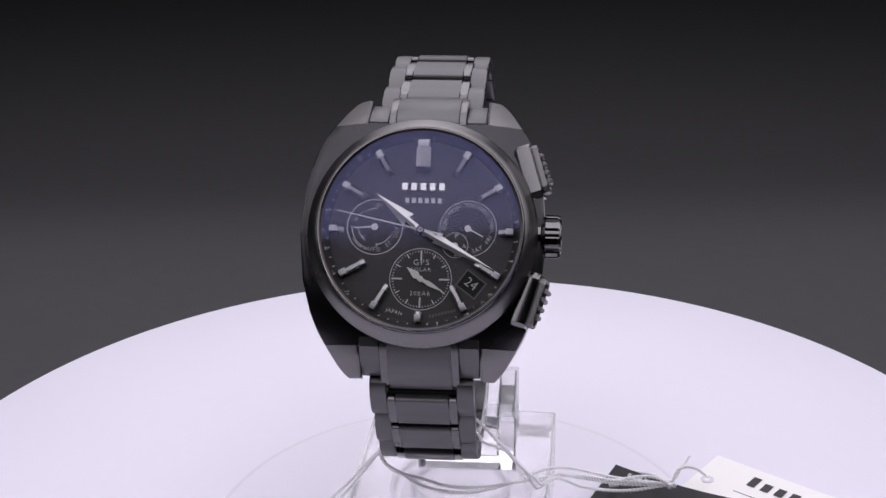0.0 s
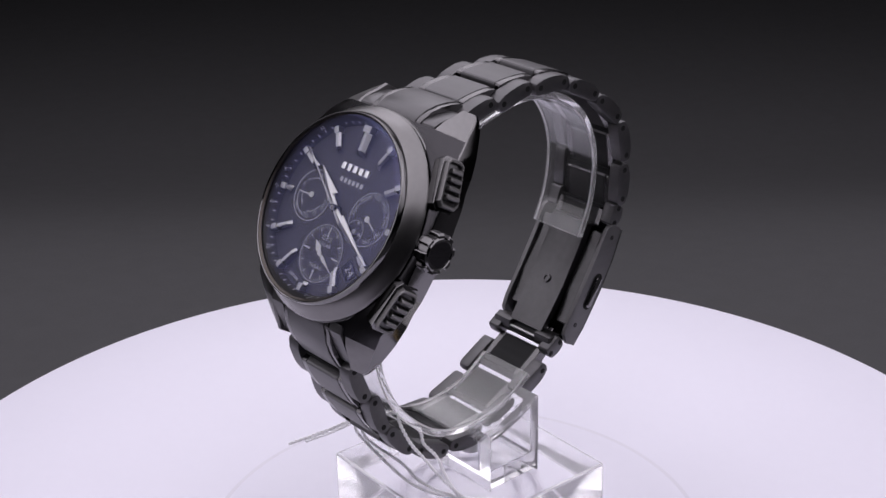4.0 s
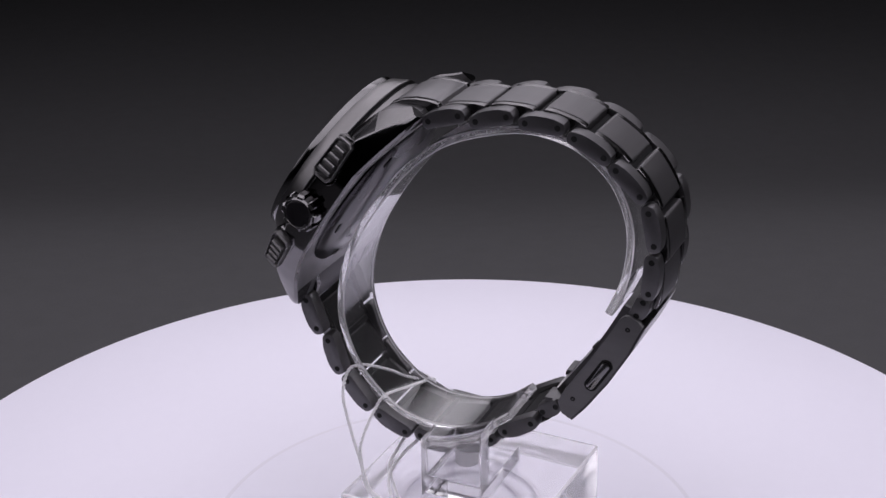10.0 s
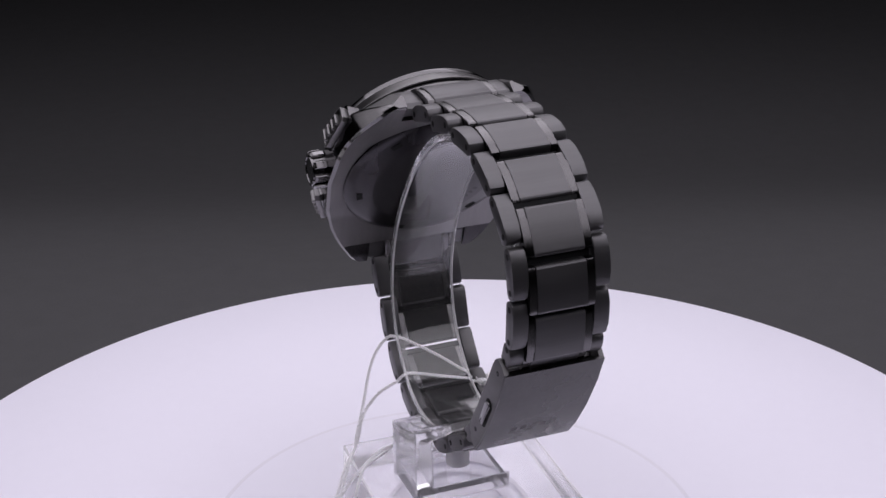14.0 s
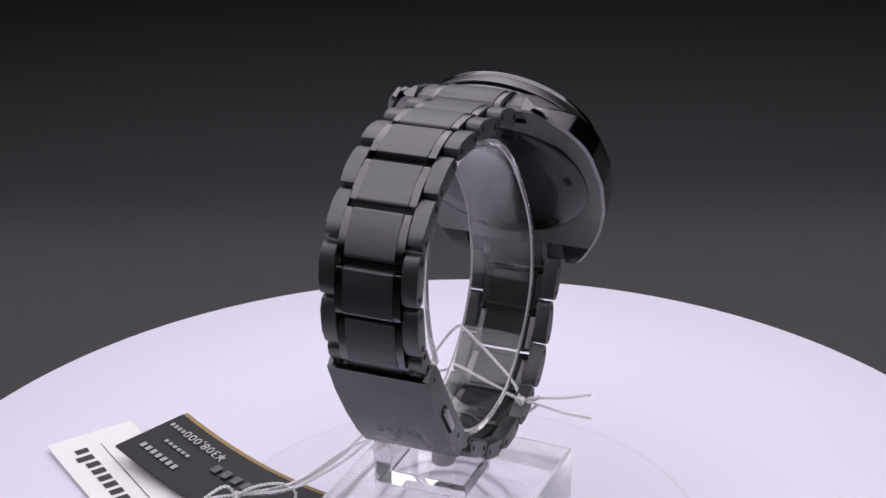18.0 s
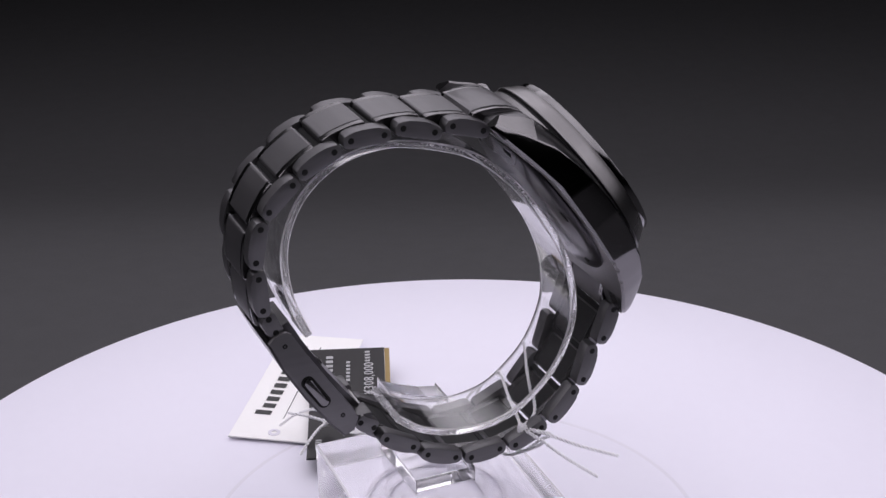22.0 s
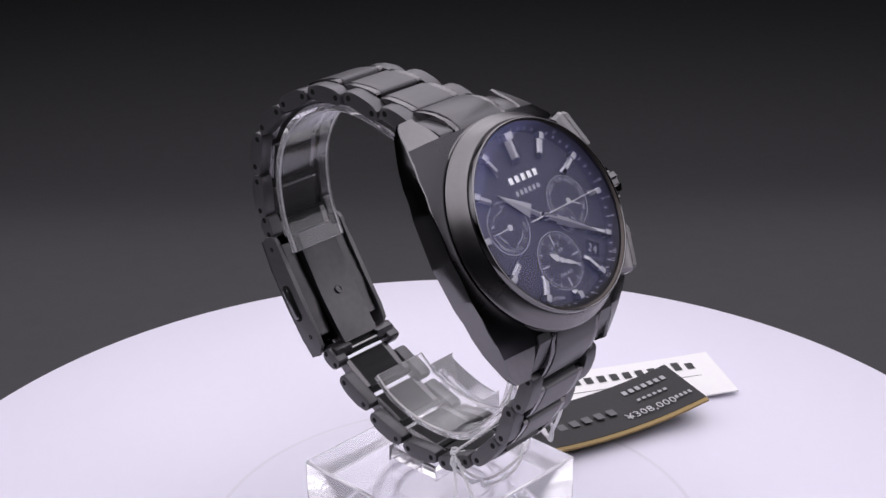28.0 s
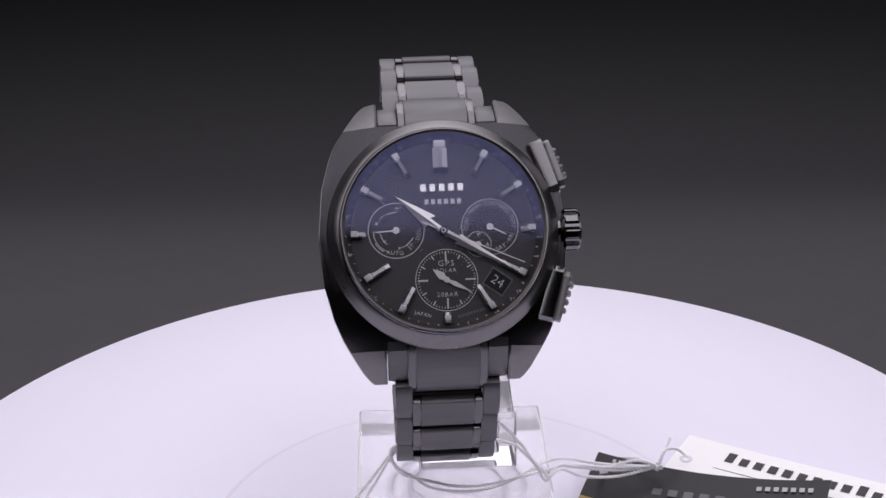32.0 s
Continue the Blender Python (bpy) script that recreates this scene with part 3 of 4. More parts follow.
    back = part("caseback", lathe([(0, -12.0), (13.5, -12.0), (14.0, -11.85), (17.4, -11.3), (18.8, -10.8), (19.4, -10.2), (19.5, -9.6), (19.5, -8.0), (0, -8.0)], 96, closed=False), BACK, watch, "polished round caseback with engraving", HEAD)
    for k in range(6):
        bm = bmesh.new()
        bar(bm, 0, 16.4, 0, 2.2, 1.3, -11.56, -10.9)
        bm.transform(Matrix.Rotation(radians(60 * k + 20), 4, "Z"))
        part("wrench_notch", bm, HOLE, back, smooth=0)
    for k in range(26):
        if k in (7, 8, 16, 17):
            continue
        bm = bmesh.new()
        bar(bm, 0, 11.6, 0, 0.62, 1.0, -12.02, -11.99)
        bm.transform(Matrix.Rotation(radians(6.6 * k + 60), 4, "Z"))
        part("engraved_bar", bm, ENGRAVED, back, smooth=0)
    for row, y in ((4, 5.2), (6, 0.4), (5, -4.6)):
        for k in range(row):
            part("engraved_bar", bar(bmesh.new(), (k - row / 2 + 0.5) * 1.35, y, 0, 0.8, 1.3, -12.02, -11.99), ENGRAVED, back, smooth=0)
    bm = words("CE", 1.9, 0, 0, 0, 0, 1.2, 0.02)
    bm.transform(Matrix.Translation((-7.6, -1.2, -12.0)) @ Matrix.Rotation(radians(180), 4, "Y") @ Matrix.Rotation(radians(90), 4, "Z"))
    part("engraved_letters", bm, ENGRAVED, back, smooth=0)


def pointer(parent, deg, l):
    bm = prism([(-0.14, 0), (-0.1, l), (0.1, l), (0.14, 0)], -1.0, -0.92, 2)
    bm.transform(Matrix.Rotation(radians(-deg), 4, "Z"))
    hand = part("pointer", bm, HAND, parent, smooth=0)
    bm = bmesh.new()
    disc_at(bm, 0, 0, 0.25, 0.62, -1.05, -0.85, 24)
    disc_at(bm, 0, 0, 0, 0.3, -1.25, -0.8, 16)
    part("hub", bm, HAND, parent)


build_head()


def build_hands():
    def dauphine(l, wide, tail, z):
        bm = bmesh.new()
        neck = 3.4
        pts = [(-0.55, -tail), (-0.5, neck + 0.3), (-wide, neck - 0.5), (0, l), (wide, neck - 0.5), (0.5, neck + 0.3), (0.55, -tail)]
        top = [bm.verts.new((x, y, z)) for x, y in pts]
        low = [bm.verts.new((x, y, z - 0.18)) for x, y in pts]
        r0, r1, r2 = (bm.verts.new((0, y, z + h)) for y, h in ((-tail, 0.12), (neck, 0.36), (l * 0.97, 0.05)))
        a, b, c, d, e, f, g = top
        for face in ((a, r0, r1, b), (b, r1, c), (c, r1, r2, d), (d, r2, r1, e), (e, r1, f), (f, r1, r0, g), (g, r0, a), low[::-1]):
            bm.faces.new(face)
        for i in range(7):
            bm.faces.new((top[i], top[(i + 1) % 7], low[(i + 1) % 7], low[i]))
        return bm
    hour = part("hour_hand", dauphine(10.9, 1.45, 1.2, -0.45), HAND, watch, "faceted silver hour hand", HEAD, 10)
    minute = part("minute_hand", dauphine(15.3, 1.0, 1.2, -0.05), HAND, watch, "faceted silver minute hand", HEAD, 10)
    bm = prism([(-0.16, -4.2), (-0.07, 15.9), (0.07, 15.9), (0.16, -4.2)], 0.42, 0.5, 2)
    second = part("second_hand", bm, HAND, watch, "thin silver second hand", HEAD, 0)
    bm = bmesh.new()
    disc_at(bm, 0, 0, 0, 0.75, -1.2, 0.62, 24)
    pin = part("centre_cap", bm, HOLE, watch, "black centre cap", HEAD)
    part("cap_ring", disc_at(bmesh.new(), 0, 0, 0.28, 0.45, 0.6, 0.66, 24), HAND, pin)
    return hour, minute, second


hour_hand, minute_hand, second_hand = build_hands()

# ---- bracelet ----
TOP_LINKS = [((-1.4, 96.8), (4.9, 98.7)), ((8.5, 98.0), (14.7, 99.7)), ((18.4, 99.0), (25.0, 98.85)), ((28.2, 97.2), (34.0, 94.3)),
             ((36.4, 92.1), (41.1, 87.7)), ((42.9, 84.7), (44.2, 78.2)), ((43.9, 74.8), (43.5, 68.5))]
LOW_LINKS = [((20.0, 35.1), (14.3, 31.9)), ((11.5, 29.4), (4.8, 27.0)), ((1.6, 26.2), (-4.9, 26.6)), ((-8.5, 26.7), (-14.3, 29.3)),
             ((-17.6, 31.1), (-21.7, 36.0)), ((-24.0, 38.8), (-25.8, 44.6)), ((-28.4, 47.2), (-30.6, 53.4))]


def chain_pose(a, b):
    a, b = Vector(a), Vector(b)
    d = (b - a).normalized()
    m = (a + b) / 2
    return Matrix(((1, 0, 0, U0 + 0.1), (0, d.x, -d.y, m.x), (0, d.y, d.x, m.y), (0, 0, 0, 1)))


SIDE_PROFILE = [(-3.6, -1.6), (3.6, -1.6), (4.35, -1.3), (4.72, -0.6), (4.74, 0.2), (4.4, 0.95), (3.7, 1.35), (2.4, 1.62), (1.0, 1.76), (-1.0, 1.76), (-2.4, 1.62), (-3.7, 1.35), (-4.4, 0.95), (-4.74, 0.2), (-4.72, -0.6), (-4.35, -1.3)]
MID_PROFILE = [(-3.7, -1.1), (3.7, -1.1), (4.15, -0.7), (4.25, 0.1), (4.2, 0.85), (4.05, 1.2), (3.75, 1.36), (2.2, 1.56), (0.9, 1.62), (-0.9, 1.62), (-2.2, 1.56), (-3.75, 1.36), (-4.05, 1.2), (-4.2, 0.85), (-4.25, 0.1), (-4.15, -0.7)]
link_cache = {}


def link_meshes(half, stretch=1.0, away=1):
    key = (round(half, 1), stretch, away)
    if key not in link_cache:
        cut = half * 0.675
        sp = [(p * stretch, q) for p, q in SIDE_PROFILE]
        mp_ = [(p * stretch * (1.06 if away > 0 else 1.0), q) for p, q in MID_PROFILE]
        sides = []
        for s in (1, -1):
            bm = prism(sp, s * (cut + 0.08), s * half, 0, 0.35, 2)
            bm.normal_update()
            # outer faces take the lightened metal
            for f in bm.faces:
                if f.normal.x * s > 0.9:
                    f.material_index = 2
            # raised black discs paint the dark of the pin holes
            for hy in (-3.25 * stretch, 3.25 * stretch):
                tmp = lathe([(0, 0), (0.6, 0), (0.6, 0.03), (0, 0.03)], 14, closed=False)
                tmp.transform(Matrix.Translation((s * (half + (0.005 if s > 0 else -0.005)), hy, 0)) @ Matrix.Rotation(radians(90 * s), 4, "Y"))
                me = bpy.data.meshes.new("tmp")
                for f in tmp.faces:
                    f.material_index = 1
                tmp.to_mesh(me)
                tmp.free()
                bm.from_mesh(me)
                bpy.data.meshes.remove(me)
            sides.append(finish(bm, "side_link", [BRUSHED, HOLE, FLANK], 32))
        bm = prism(mp_, -cut * 0.76, cut * 0.76, 0, 0.06, 1)
        bm.normal_update()
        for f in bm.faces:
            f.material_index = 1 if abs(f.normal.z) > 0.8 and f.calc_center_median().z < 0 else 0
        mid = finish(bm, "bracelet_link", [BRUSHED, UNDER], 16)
        strips = [finish(prism([(p * 0.995, q - 0.1 if q > 0 else q) for p, q in mp_], s * (cut * 0.76 + 0.03), s * cut, 0, 0.14, 1), "polished_strip", STRIP, 20) for s in (1, -1)]
        # the knuckle's near-black colour carries the shade between links
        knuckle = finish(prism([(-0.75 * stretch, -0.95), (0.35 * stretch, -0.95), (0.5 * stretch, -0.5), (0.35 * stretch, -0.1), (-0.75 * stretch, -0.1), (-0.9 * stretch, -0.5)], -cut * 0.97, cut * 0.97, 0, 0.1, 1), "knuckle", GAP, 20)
        link_cache[key] = (mid, sides, strips, knuckle)
    return link_cache[key]


def add_link(a, b, half, away, stretch=1.0, run=None):
    """One link: side pieces pinned at a and b, and the middle piece on the pin away from the head, turned along the run."""
    mid, sides, strips, knuckle = link_meshes(half, stretch, away)
    at = chain_pose(a, b)
    if run:
        p, r = Vector(b if away > 0 else a), Vector(run).normalized()
        mid_at = chain_pose(p - r, p + r)
    else:
        mid_at = at @ Matrix.Translation((0, away * 1.6, 0))
    link = part("bracelet_link", mid, None, watch, "", mid_at)
    for me in sides:
        part("side_link", me, None, link, "", mid_at.inverted() @ at)
    for me in strips:
        part("polished_strip", me, None, link)
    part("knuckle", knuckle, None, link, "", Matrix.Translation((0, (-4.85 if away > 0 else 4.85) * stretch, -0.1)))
    return link


def runs_along(pins):
    """The direction of the chain at each pin."""
    ps = [Vector(p) for p in pins]
    return [ps[min(k + 1, len(ps) - 1)] - ps[max(k - 1, 0)] for k in range(len(ps))]


def build_bracelet():
    halves = (9.8, 9.7, 9.6, 9.5, 9.4, 9.4, 9.4)
    for (a, b), h, r in zip(TOP_LINKS, halves, runs_along([b for a, b in TOP_LINKS])):
        add_link(a, b, h, 1, run=r)
    for (a, b), h, r in zip(LOW_LINKS, halves[::-1], runs_along([a for a, b in LOW_LINKS])):
        add_link(a, b, h, -1, run=r)
    # end pieces between the lugs
    for e, at in ((1, HEAD), (-1, HEAD)):
        long_, side_ = (28.1, 25.9) if e > 0 else (28.1, 26.0)
        prof = [(y * e, n) for y, n in ((19.5, -5.0) if e > 0 else (19.5, -3.5), (21.4, -4.7) if e > 0 else (21.2, -4.0), (22.2, -5.0), (24.0, -6.2), (25.8, -8.3), (long_ - 1.0, -10.4), (long_ - 0.2, -12.0), (long_, -12.7), (long_ - 0.4, -13.6), (24.0, -12.4), (19.5, -8.0))]
        short = [(y * e, n) for y, n in ((19.5, -5.3) if e > 0 else (19.5, -3.7), (21.4, -5.0) if e > 0 else (21.2, -4.2), (22.4, -5.6), (side_ - 1.9, -7.7), (side_ - 0.4, -10.0), (side_, -11.2), (side_ - 0.4, -12.3), (22.0, -11.4), (19.5, -8.0))]
        mid = part("end_link", prism(prof, -5.9, 5.9, 0, 0.1, 1), BRUSHED, watch, "brushed end piece between the lugs", at)
        for s in (1, -1):
            part("polished_strip", prism([(p * 0.996, q - 0.12) for p, q in prof], s * 5.95, s * 7.3, 0, 0.1, 1), STRIP, mid)
            part("side_piece", prism(short, s * 7.4, s * 11.05, 0, 0.15, 1), BRUSHED, mid)
    # half links at the clasp
    add_link((42.6, 66.6), (41.2, 63.2), 9.3, 1, 0.5)
    add_link((26.0, 40.6), (21.8, 37.9), 9.3, -1, 0.5)
    # folding clasp
    u = U0 + 0.1
    plate = [(43.4, 61.4), (40.6, 55.4), (36.4, 48.2), (31.8, 41.6), (28.9, 38.2), (28.2, 38.9), (30.9, 42.3), (35.5, 48.8), (39.7, 55.9), (42.4, 61.6)]
    clasp = part("clasp", prism(plate, u - 9.9, u + 9.9, 0, 0.25, 2), CLASPM, watch, "brushed black folding clasp with a faint engraved mark")
    flange = [(42.9, 61.5), (40.2, 55.6), (36.0, 48.4), (31.4, 41.9), (28.6, 38.5), (26.8, 39.4), (25.9, 41.8), (27.0, 44.4), (31.0, 50.4), (35.4, 57.4), (37.9, 61.4), (38.3, 62.5), (39.2, 63.2), (40.4, 63.3), (41.8, 62.7)]
    for s in (1, -1):
        part("clasp_side", prism(flange, u + s * 8.9, u + s * 9.95, 0, 0.2, 2), FLANK, clasp)
        # the recess is a raised black plate, its shade in the colour
        for half, wide, x0, x1, mat, name in ((4.2, 1.35, 9.9, 10.0, HOLE, "button_recess_shade"), (3.7, 0.85, 9.5, 10.5, POLISHED, "release_button")):
            cap = []
            for k in range(24):
                a = 2 * math.pi * k / 24
                p, q = (half - wide) * (1 if math.cos(a) > 0 else -1) + wide * math.cos(a), wide * math.sin(a)
                cap.append((34.3 + 0.537 * p - 0.843 * q, 49.5 + 0.843 * p + 0.537 * q))
            part(name, prism(cap, u + s * x0, u + s * x1, 0, 0.04 if half > 4 else 0.3, 2), mat, clasp)
        # black discs in place of the dark in sunk pin holes
        for c in ((39.9, 60.5), (29.1, 43.2)):
            bm = lathe([(0, 0), (0.5, 0), (0.5, 0.04), (0, 0.04)], 14, closed=False)
            bm.transform(Matrix.Translation((u + s * 9.94, c[0], c[1])) @ Matrix.Rotation(radians(90 * s), 4, "Y"))
            part("pin", bm, HOLE, clasp)
            core = lathe([(0, 0), (0.2, 0), (0.2, 0.08), (0, 0.08)], 10, closed=False)
            core.transform(Matrix.Translation((u + s * 9.94, c[0], c[1])) @ Matrix.Rotation(radians(90 * s), 4, "Y"))
            part("pin_core", core, INNER, clasp)
    blade = [(39.5, 62.5), (36.5, 57.0), (32.0, 50.0), (27.5, 44.0), (24.5, 40.8), (23.8, 41.6), (26.5, 45.3), (30.6, 51.0), (34.6, 57.8), (37.4, 63.2)]
    part("folding_blade", prism(blade, u - 4.9, u + 4.9, 0, 0.2, 1), INNER, clasp, "dark inner folding blade")
    d = Vector((24.5 - 36.5, 40.8 - 57.0)).normalized()
    m = Matrix(((1, 0, 0, u), (0, d.x, d.y, 30.2), (0, d.y, -d.x, 50.75), (0, 0, 0, 1)))
    part("rivet", lathe([(0, -0.3), (1.0, -0.3), (1.0, 0.12), (0.85, 0.22), (0.55, 0.22), (0.5, 0.0), (0, 0.0)], 28, closed=False), INNER, clasp, "", m)
    rail = [(40.2, 60.6), (37.2, 55.0), (32.6, 48.0), (28.6, 42.6), (27.6, 43.6), (29.5, 46.4), (31.4, 49.9), (35.7, 56.4), (38.5, 61.4)]
    for s in (1, -1):
        part("folding_rail", prism(rail, u + s * 5.2, u + s * 8.8, 0, 0.7, 3), INNER, clasp, "dark curved rail beside the blade")
        part("hinge_block", box(u + s * 6.2 - 2.4, u + s * 6.2 + 2.4, 22.6, 26.0, 38.9, 41.6, 0.35), INNER, clasp)
    hinge = lathe([(0, -5.5), (0.3, -5.5), (0.3, 5.5), (0, 5.5)], 14, closed=False)
    hinge.transform(Matrix.Translation((u, 23.0, 40.3)) @ Matrix.Rotation(radians(90), 4, "Y"))
    part("hinge_pin", hinge, HAND, clasp, "bright steel hinge pin")
    d = Vector((31.8 - 36.4, 41.6 - 48.2)).normalized()
    m = Matrix(((-1, 0, 0, u), (0, -d.x, -d.y, 33.7), (0, -d.y, d.x, 44.35), (0, 0, 0, 1)))
    glyph_bars("engraved_mark", -5.0, 5.0, -0.9, 0.9, 5, 0.03, ENGRAVED, clasp, m, "faint engraved bar")


build_bracelet()

# ---- acrylic holder ----
# the strip's outer line (along y, height) and how far its middle stands aside (x)
RING = [(-4.4, 35.3, 60.6), (-4.4, 38.3, 68.2), (-4.3, 39.3, 77.0), (-4.2, 37.8, 84.2), (-4.1, 33.8, 90.6), (-4.0, 26.8, 95.4), (-3.9, 17.1, 97.1), (-3.8, 7.0, 95.0), (-3.6, -1.1, 91.6), (-3.4, -8.4, 85.6),
        (-3.1, -15.1, 77.3), (-2.8, -20.4, 68.7), (-2.4, -23.4, 60.0), (-2.0, -24.1, 51.4), (-1.6, -22.3, 44.3), (-1.3, -19.2, 38.6), (-1.1, -14.5, 33.7), (-0.9, -9.7, 30.5), (-0.7, -3.7, 29.0),
        (-0.6, 2.3, 29.1), (-0.5, 7.0, 30.1), (-0.5, 11.7, 32.1), (-0.4, 16.0, 35.4)]


def build_stand():
    stand = tagged(new("display_stand"), "clear acrylic watch stand with a curled strip on a square block", "display stand")
    u = U0
    line = spline(RING, 6)
    secs = []
    for i, p in enumerate(line):
        d = (line[min(i + 1, len(line) - 1)] - line[max(i - 1, 0)]).normalized()
        n = Vector((0, -d.z, d.y)).normalized()
        secs.append([(p.x + x, p.y + n.y * w, p.z + n.z * w) for x, w in ((-7.1, 0.26), (-6.8, 0.0), (6.8, 0.0), (7.1, 0.26), (7.1, 1.34), (6.8, 1.6), (-6.8, 1.6), (-7.1, 1.34))])
    band = loft(secs)
    band.normal_update()
    for f in band.faces:
        f.material_index = 3 if len(f.verts) > 4 else 2 if abs(f.normal.x) > 0.9 else 1 if abs(f.normal.x) > 0.3 else 0
    strip = part("curled_strip", band, [ACRYLIC_STRIP, BRIGHT_CORNER, ACRYLIC_SIDE, ACRYLIC_SIDE], stand, "bent clear acrylic strip", smooth=25)
    # chips and scratches along the strip's outer edges, left by the bracelet
    rnd = random.Random(7)
    bm = bmesh.new()
    for side in (1, -1):
        for p, q in zip(line, line[1:]):
            if not -19 < p.y < 12 or p.z < 68:
                continue
            d = (q - p).normalized()
            n = Vector((0, -d.z, d.y)).normalized()
            for k in range(5):
                if rnd.random() < 0.3:
                    continue
                l, x = rnd.uniform(0.12, 0.5), p.x + side * 7.11
                c = p.lerp(q, (k + rnd.random()) / 5) + n * (0.3 + l / 2)
                m = Matrix(((1, 0, 0, x), (0, d.y, n.y, c.y), (0, d.z, n.z, c.z), (0, 0, 0, 1)))
                bmesh.ops.create_cube(bm, size=1, matrix=m @ Matrix.Diagonal((0.03, rnd.uniform(0.06, 0.14), l, 1)))
    part("scratch_marks", bm, NYLON, strip, "fine white scratches along the strip's edge", smooth=0)
    # a bracket: foot plate, upright wall beside the bracelet, and a top plate that runs into the strip
    secs = []
    for v, z in ((-1.4, 27.7), (3.0, 28.5), (8.0, 30.3), (12.0, 32.3)):
        secs.append([(u + x, v, h) for x, h in ((-4.0, 17.05), (16.0, 17.05), (16.0, z + 2.2), (9.75, z + 2.2), (9.75, z + 0.2), (12.8, z - 0.3), (12.8, 20.2), (-4.0, 20.2))])
    block = loft(secs)
    block.normal_update()
    bmesh.ops.bevel(block, geom=[e for e in block.edges if len(e.link_faces) == 2 and e.calc_face_angle() > 0.6], offset=0.4, segments=1, affect="EDGES", clamp_overlap=True)
    block.normal_update()
    for f in block.faces:
        f.material_index = 1 if max(abs(f.normal.x), abs(f.normal.y), abs(f.normal.z)) < 0.85 else 2 if abs(f.normal.z) < 0.5 else 0
    part("bracket", block, [ACRYLIC_STRIP, ACRYLIC_SIDE, ACRYLIC], stand, "clear bent acrylic bracket holding the strip", smooth=0)
    block = box(-20.75, 20.25, -16.5, 24.9, 0.03, 17.0, 0.5, 2)
    block.normal_update()
    for f in block.faces:
        f.material_index = 1 if f.calc_area() < 60 else 2 if abs(f.normal.z) < 0.5 else 0
    base = part("base_block", block, [ACRYLIC, ACRYLIC_EDGE, ACRYLIC], stand, "thick square clear acrylic base")
    base.rotation_euler = (0, 0, radians(-2.0))
    base.visible_shadow = False
    for r0, r1, z in ((9.6, 10.3, 0.6), (13.6, 14.6, 0.9), (10.3, 10.6, 6.0)):
        part("recess_ring", lathe([(r0, z), (r0, z + 0.3), (r1, z + 0.3), (r1, z)], 64), GROOVE, stand, "", Matrix.Translation((u + 4, 4, 0)))
    strip.visible_shadow = False
    screw = part("nylon_screw", lathe([(0, 20.25), (2.5, 20.25), (2.5, 23.6), (2.2, 24.0), (0, 24.0)], 28, closed=False), NYLON, stand, "white nylon screw", Matrix.Translation((u + 4, 4, 0)))
    return stand


stand = build_stand()

# ---- hang tags and cord ----


def sheet(quad, thick, lift=0.0, nu=12, nv=4):
    """A card between four corners (a, b along its length; d, c the far side), bowed upwards in the middle by lift."""
    a, b, c, d = (Vector(p) for p in quad)
    bm = bmesh.new()
    rows = []
    for j in range(nv + 1):
        t = j / nv
        row = []
        for i in range(nu + 1):
            s = i / nu
            p = a.lerp(b, s).lerp(d.lerp(c, s), t)
            p.z += lift * 4 * s * (1 - s)
            row.append(bm.verts.new(p))
        rows.append(row)
    top = []
    for j in range(nv):
        for i in range(nu):
            top.append(bm.faces.new((rows[j][i], rows[j][i + 1], rows[j + 1][i + 1], rows[j + 1][i])))
    res = bmesh.ops.extrude_face_region(bm, geom=top)
    for v in res["geom"]:
        if isinstance(v, bmesh.types.BMVert):
            v.co.z -= thick
    return bm


def card_frame(o, ex, ey, z):
    """Places lettering on a card: o is its middle, ex the reading direction."""
    ex, ey = Vector(ex).normalized(), Vector(ey)
    n = ex.cross(ey).normalized()
    ey = n.cross(ex)
    return Matrix(((ex.x, ey.x, n.x, o[0]), (ex.y, ey.y, n.y, o[1]), (ex.z, ey.z, n.z, o[2] + z), (0, 0, 0, 1)))


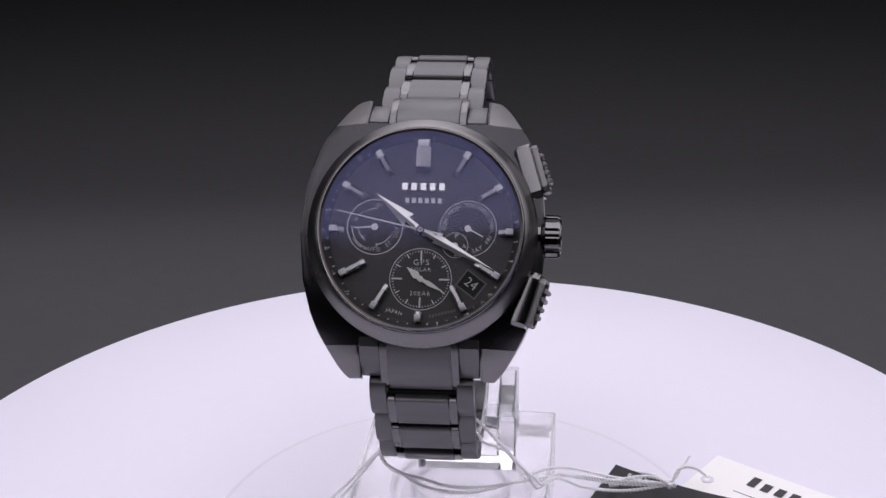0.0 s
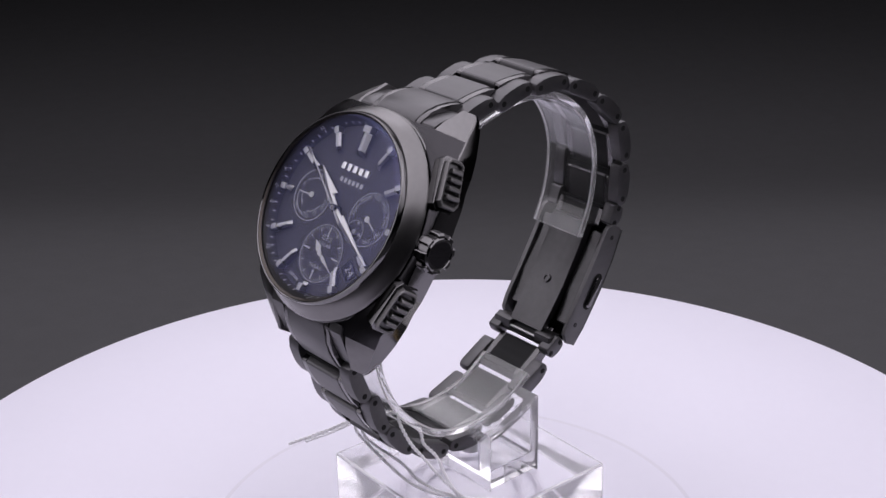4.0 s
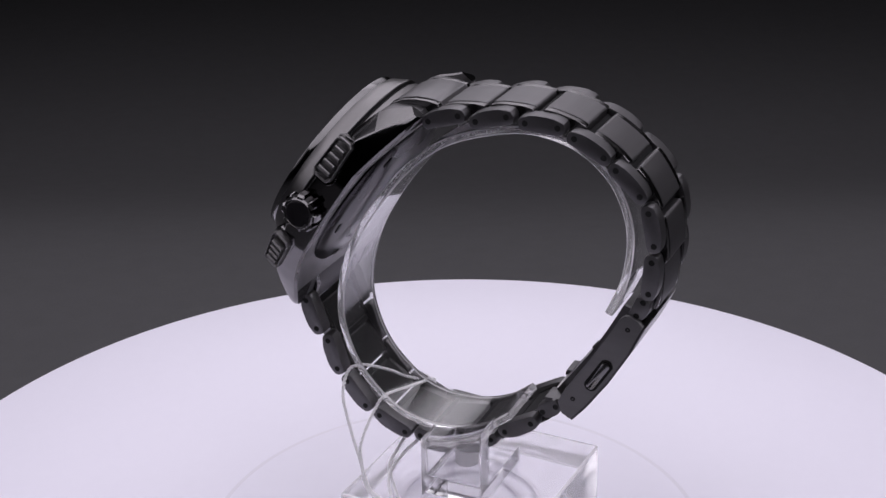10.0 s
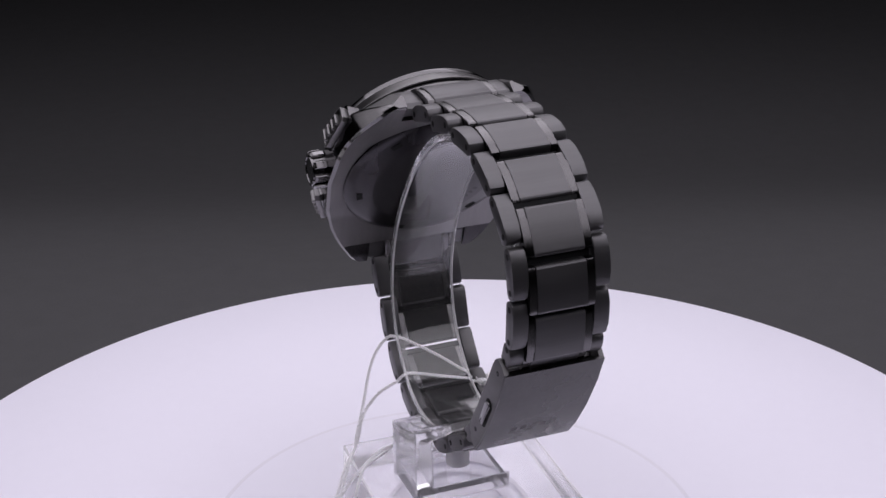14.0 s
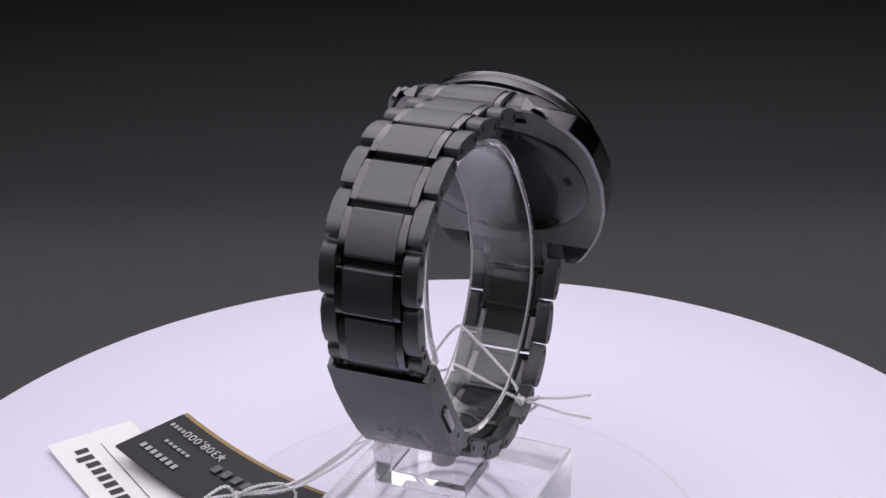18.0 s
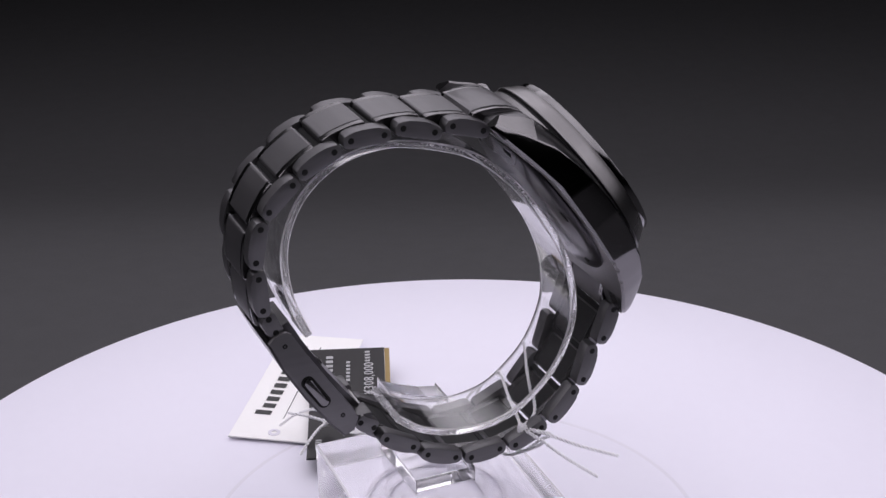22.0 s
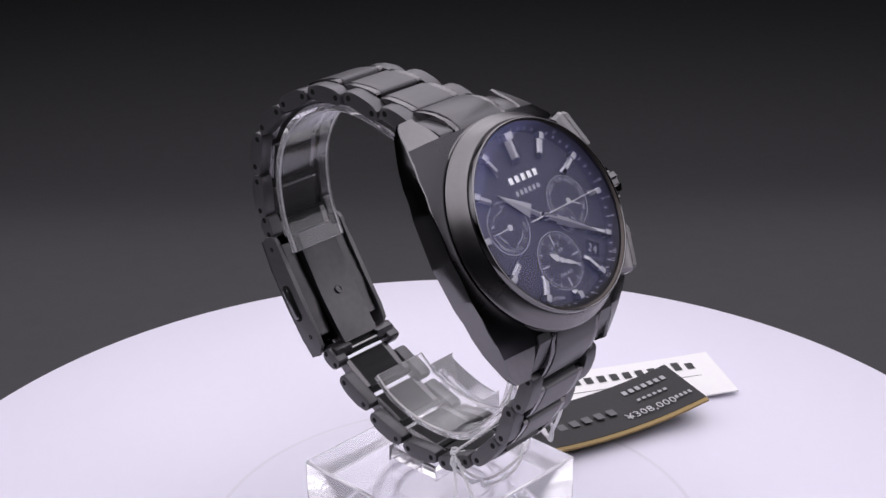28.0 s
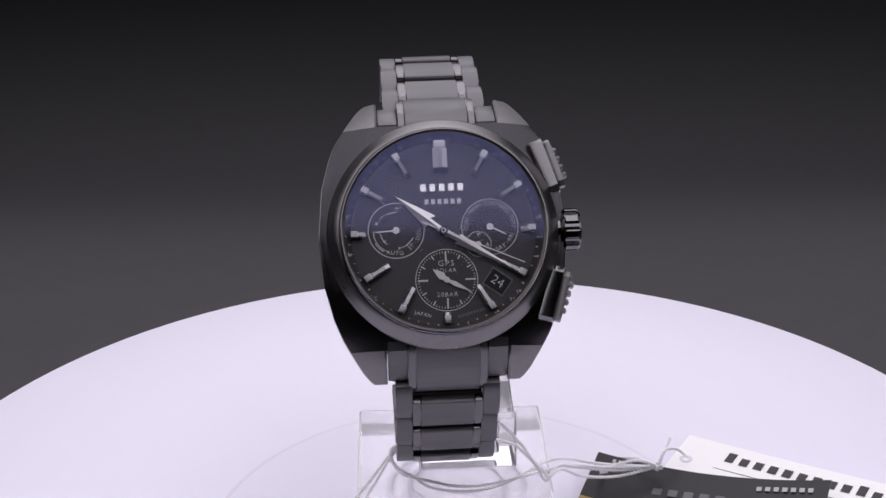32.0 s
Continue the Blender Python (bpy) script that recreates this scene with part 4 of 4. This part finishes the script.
def build_tags():
    u = U0
    black = tagged(new("price_tag"), "curled black card price tag with a gold edge", "price tag")
    qb = [(31.3 + u, 4.6, 5.2), (79.9 + u, -13.8, 6.4), (87.6 + u, 3.9, 5.9), (38.2 + u, 22.1, 5.0)]
    part("card", sheet(qb, 0.5, -2.4), TAGBLACK, black, smooth=40)
    qg = [(30.78 + u, 3.4, 5.0), (79.38 + u, -15.0, 6.2), (79.9 + u, -13.85, 6.3), (31.3 + u, 4.55, 5.1)]
    part("edge_stripe", sheet(qg, 0.5, -2.4, 12, 1), GOLD, black, "gold edge stripe")
    a, b, c, d = (Vector(p) for p in qb)
    ex, ey = (b - a), (d - a)

    def spot(s, t, up=0.25):
        p = a.lerp(b, s).lerp(d.lerp(c, s), t)
        p.z += -2.4 * 4 * s * (1 - s) + up
        return p
    for txt, s, t, size, mat in (("\u00a5308,000", 0.745, 0.21, 3.6, PRINT_WHITE),):
        bm = words(txt, size, 0, 0, 0, 0, 1.05)
        bm.transform(card_frame(spot(s, t), ex + Vector((0, 0, 4.9)), ey, 0.14))
        part("price", bm, mat, black, "white printed price")
    tilt = ex + Vector((0, 0, 6.0))
    for x, y, n, s_, t_, dirn, mat in ((6.6, 1.1, 7, 0.82, 0.74, tilt, PRINT), (4.6, 0.6, 6, 0.81, 0.49, tilt, PRINT), (2.6, 0.8, 4, 0.925, 0.23, tilt, PRINT), (10.5, 1.7, 6, 0.40, 0.42, ex, DIM),
                                       (3.2, 0.9, 5, 0.13, 0.86, ex - Vector((0, 0, 7.0)), PRINT)):
        glyph_bars("printed_bar", -x, x, -y, y, n, 0.03, mat, black, card_frame(spot(s_, t_), dirn, ey, 0.13))

    white = tagged(new("hang_tag"), "white card tag with black printing, lying under the black tag", "hang tag")
    qw = [(50.5 + u, 16.3, 1.0), (95.3 + u, -13.6, 1.6), (107.3 + u, 4.2, 1.6), (62.3 + u, 34.0, 1.2)]
    part("card", sheet(qw, 0.35, -0.3), PAPER, white, smooth=40)
    a, b, c, d = (Vector(p) for p in qw)
    ex, ey = (b - a), (d - a)
    glyph_bars("printed_bar", -19, 19, -2.0, 2.0, 11, 0.03, INK, white, card_frame(spot2(a, b, c, d, 0.55, 0.72), ex, ey, 0.2), "black printed bar", (0, 9))
    bm = bmesh.new()
    bar(bm, 0, 0, 0, 40, 0.22, 0, 0.03)
    bm.transform(card_frame(spot2(a, b, c, d, 0.52, 0.48), ex, ey, 0.12))
    part("printed_rule", bm, INK, white, smooth=0)
    part("eyelet", lathe([(0.7, 0), (0.7, 0.12), (1.5, 0.12), (1.5, 0)], 28), GROOVE, white, "pressed grey eyelet", card_frame(spot2(a, b, c, d, 0.06, 0.5), ex, ey, 0.03))
    return black, white


def spot2(a, b, c, d, s, t):
    p = a.lerp(b, s).lerp(d.lerp(c, s), t)
    p.z += -0.3 * 4 * s * (1 - s)
    return p


price_tag, hang_tag = build_tags()


def build_cord():
    u = U0
    tie = tagged(new("tag_cord"), "twisted white cord tying the tags to the bracelet", "cord")
    knot, end = (-8.0, -10.5, 29.6), (50.3, 12.7, 6.1)
    runs = [
        [knot, (-5, -15, 30.6), (0.7, -16.9, 34.9), (8.7, -19.7, 39.7), (11.3, -20.9, 38.6), (13.9, -20.5, 35.3), (15.8, -18.8, 32), (17.4, -16.8, 28.4), (19.1, -14.6, 25.1),
         (21, -12.3, 22), (22.3, -10.3, 19.5), (25.4, -5, 18.7), (31, 2, 13.5), (40, 9, 8), end],
        [knot, (0, -12, 31.5), (8.2, -13.7, 33.4), (10.7, -14.6, 31.6), (14.3, -14.4, 30.2), (16.4, -14.6, 28.2), (18.2, -14.5, 26), (19.6, -13.6, 23.4), (20.5, -12.8, 20.9),
         (21.8, -11.2, 19.2), (25.4, -6.5, 18.7), (31, 0, 12.6), (40, 8, 7), end],
        [knot, (-10.6, -13.5, 29.3), (-9.6, -16.4, 27.2), (-6.3, -15.9, 24.5), (-2.5, -13.5, 20.2), (4.2, -13, 18.5), (10.7, -11.7, 18.5), (17.1, -7.6, 18.5), (22.7, -3.1, 18.6), (28, 4, 14.7), (38, 10, 9), end],
        [knot, (-10.8, -12.2, 28.4), (-8.5, -14.8, 24.8), (-1.7, -10.5, 19.6), (4, -11, 18.5), (10.6, -10.5, 18.5), (17.6, -8.4, 18.7), (27.7, -1, 16), (38, 8, 9.5), end],
        [knot, (-11, -15, 28.4), (-14.5, -21, 26), (-18.3, -27.8, 24)],
        [knot, (-11.4, -13.4, 27.6), (-15.5, -17.4, 24.4), (-20.2, -22.1, 21.5)],
        [end, (46, 11.5, 8.6), (41, 9.6, 9.4), (37.6, 9.2, 8.2), (36.9, 10.6, 6.6), (38.5, 12.4, 5.6)],
        [end, (52, 14.5, 9), (55.5, 18.5, 7), (58.6, 22, 3.0)],
        [end, (52.6, 17, 7.6), (54.6, 21, 8.4)],
        [end, (47, 17, 5.6), (43, 22, 3.4)],
    ]
    for k, pts in enumerate(runs):
        part("strand", cord([(x + u, y, z) for x, y, z in pts], 0.23), CORD, tie)
    for x, y, z in (knot, end):
        bm = bmesh.new()
        pts = [(1.1 * math.cos(2.1 * k) * (1 - 0.05 * k), 0.9 * math.sin(2.1 * k), -0.6 + 0.12 * k) for k in range(11)]
        part("knot", cord([(x + u + p, y + q, z + r) for p, q, r in pts]), CORD, tie)
    return tie


tag_cord = build_cord()


# ---- what moves ----
def motions():
    """The turntable turns clockwise, seen from above, and carries all that stands on it; the hands go round."""
    turn = [(t, pose(0, 0, 0, 0, 0, -5.3 - 10.9645 * t)) for t in range(33)]
    for ob in (turntable, watch, stand, price_tag, hang_tag, tag_cord):
        walk(ob, turn)

    def hand_pose(deg):
        return mm_pose(HEAD) @ Matrix.Rotation(radians(-deg), 4, "Z")
    ticks = []
    for t in range(33):
        a = 282 + 6 * t
        if t > 0:
            ticks.append((t - 0.07, hand_pose(a - 6)))
        ticks.append((t + 0.04 if t < 32 else 32, hand_pose(a)))
    ticks.insert(0, (0, hand_pose(282)))
    walk(second_hand, ticks[:1] + ticks[2:])
    walk(minute_hand, [(t, hand_pose(117.6 + 0.1 * t)) for t in (0, 8, 16, 24, 32)])
    walk(hour_hand, [(t, hand_pose(308.5 + 0.0083 * t)) for t in (0, 16, 32)])


motions()
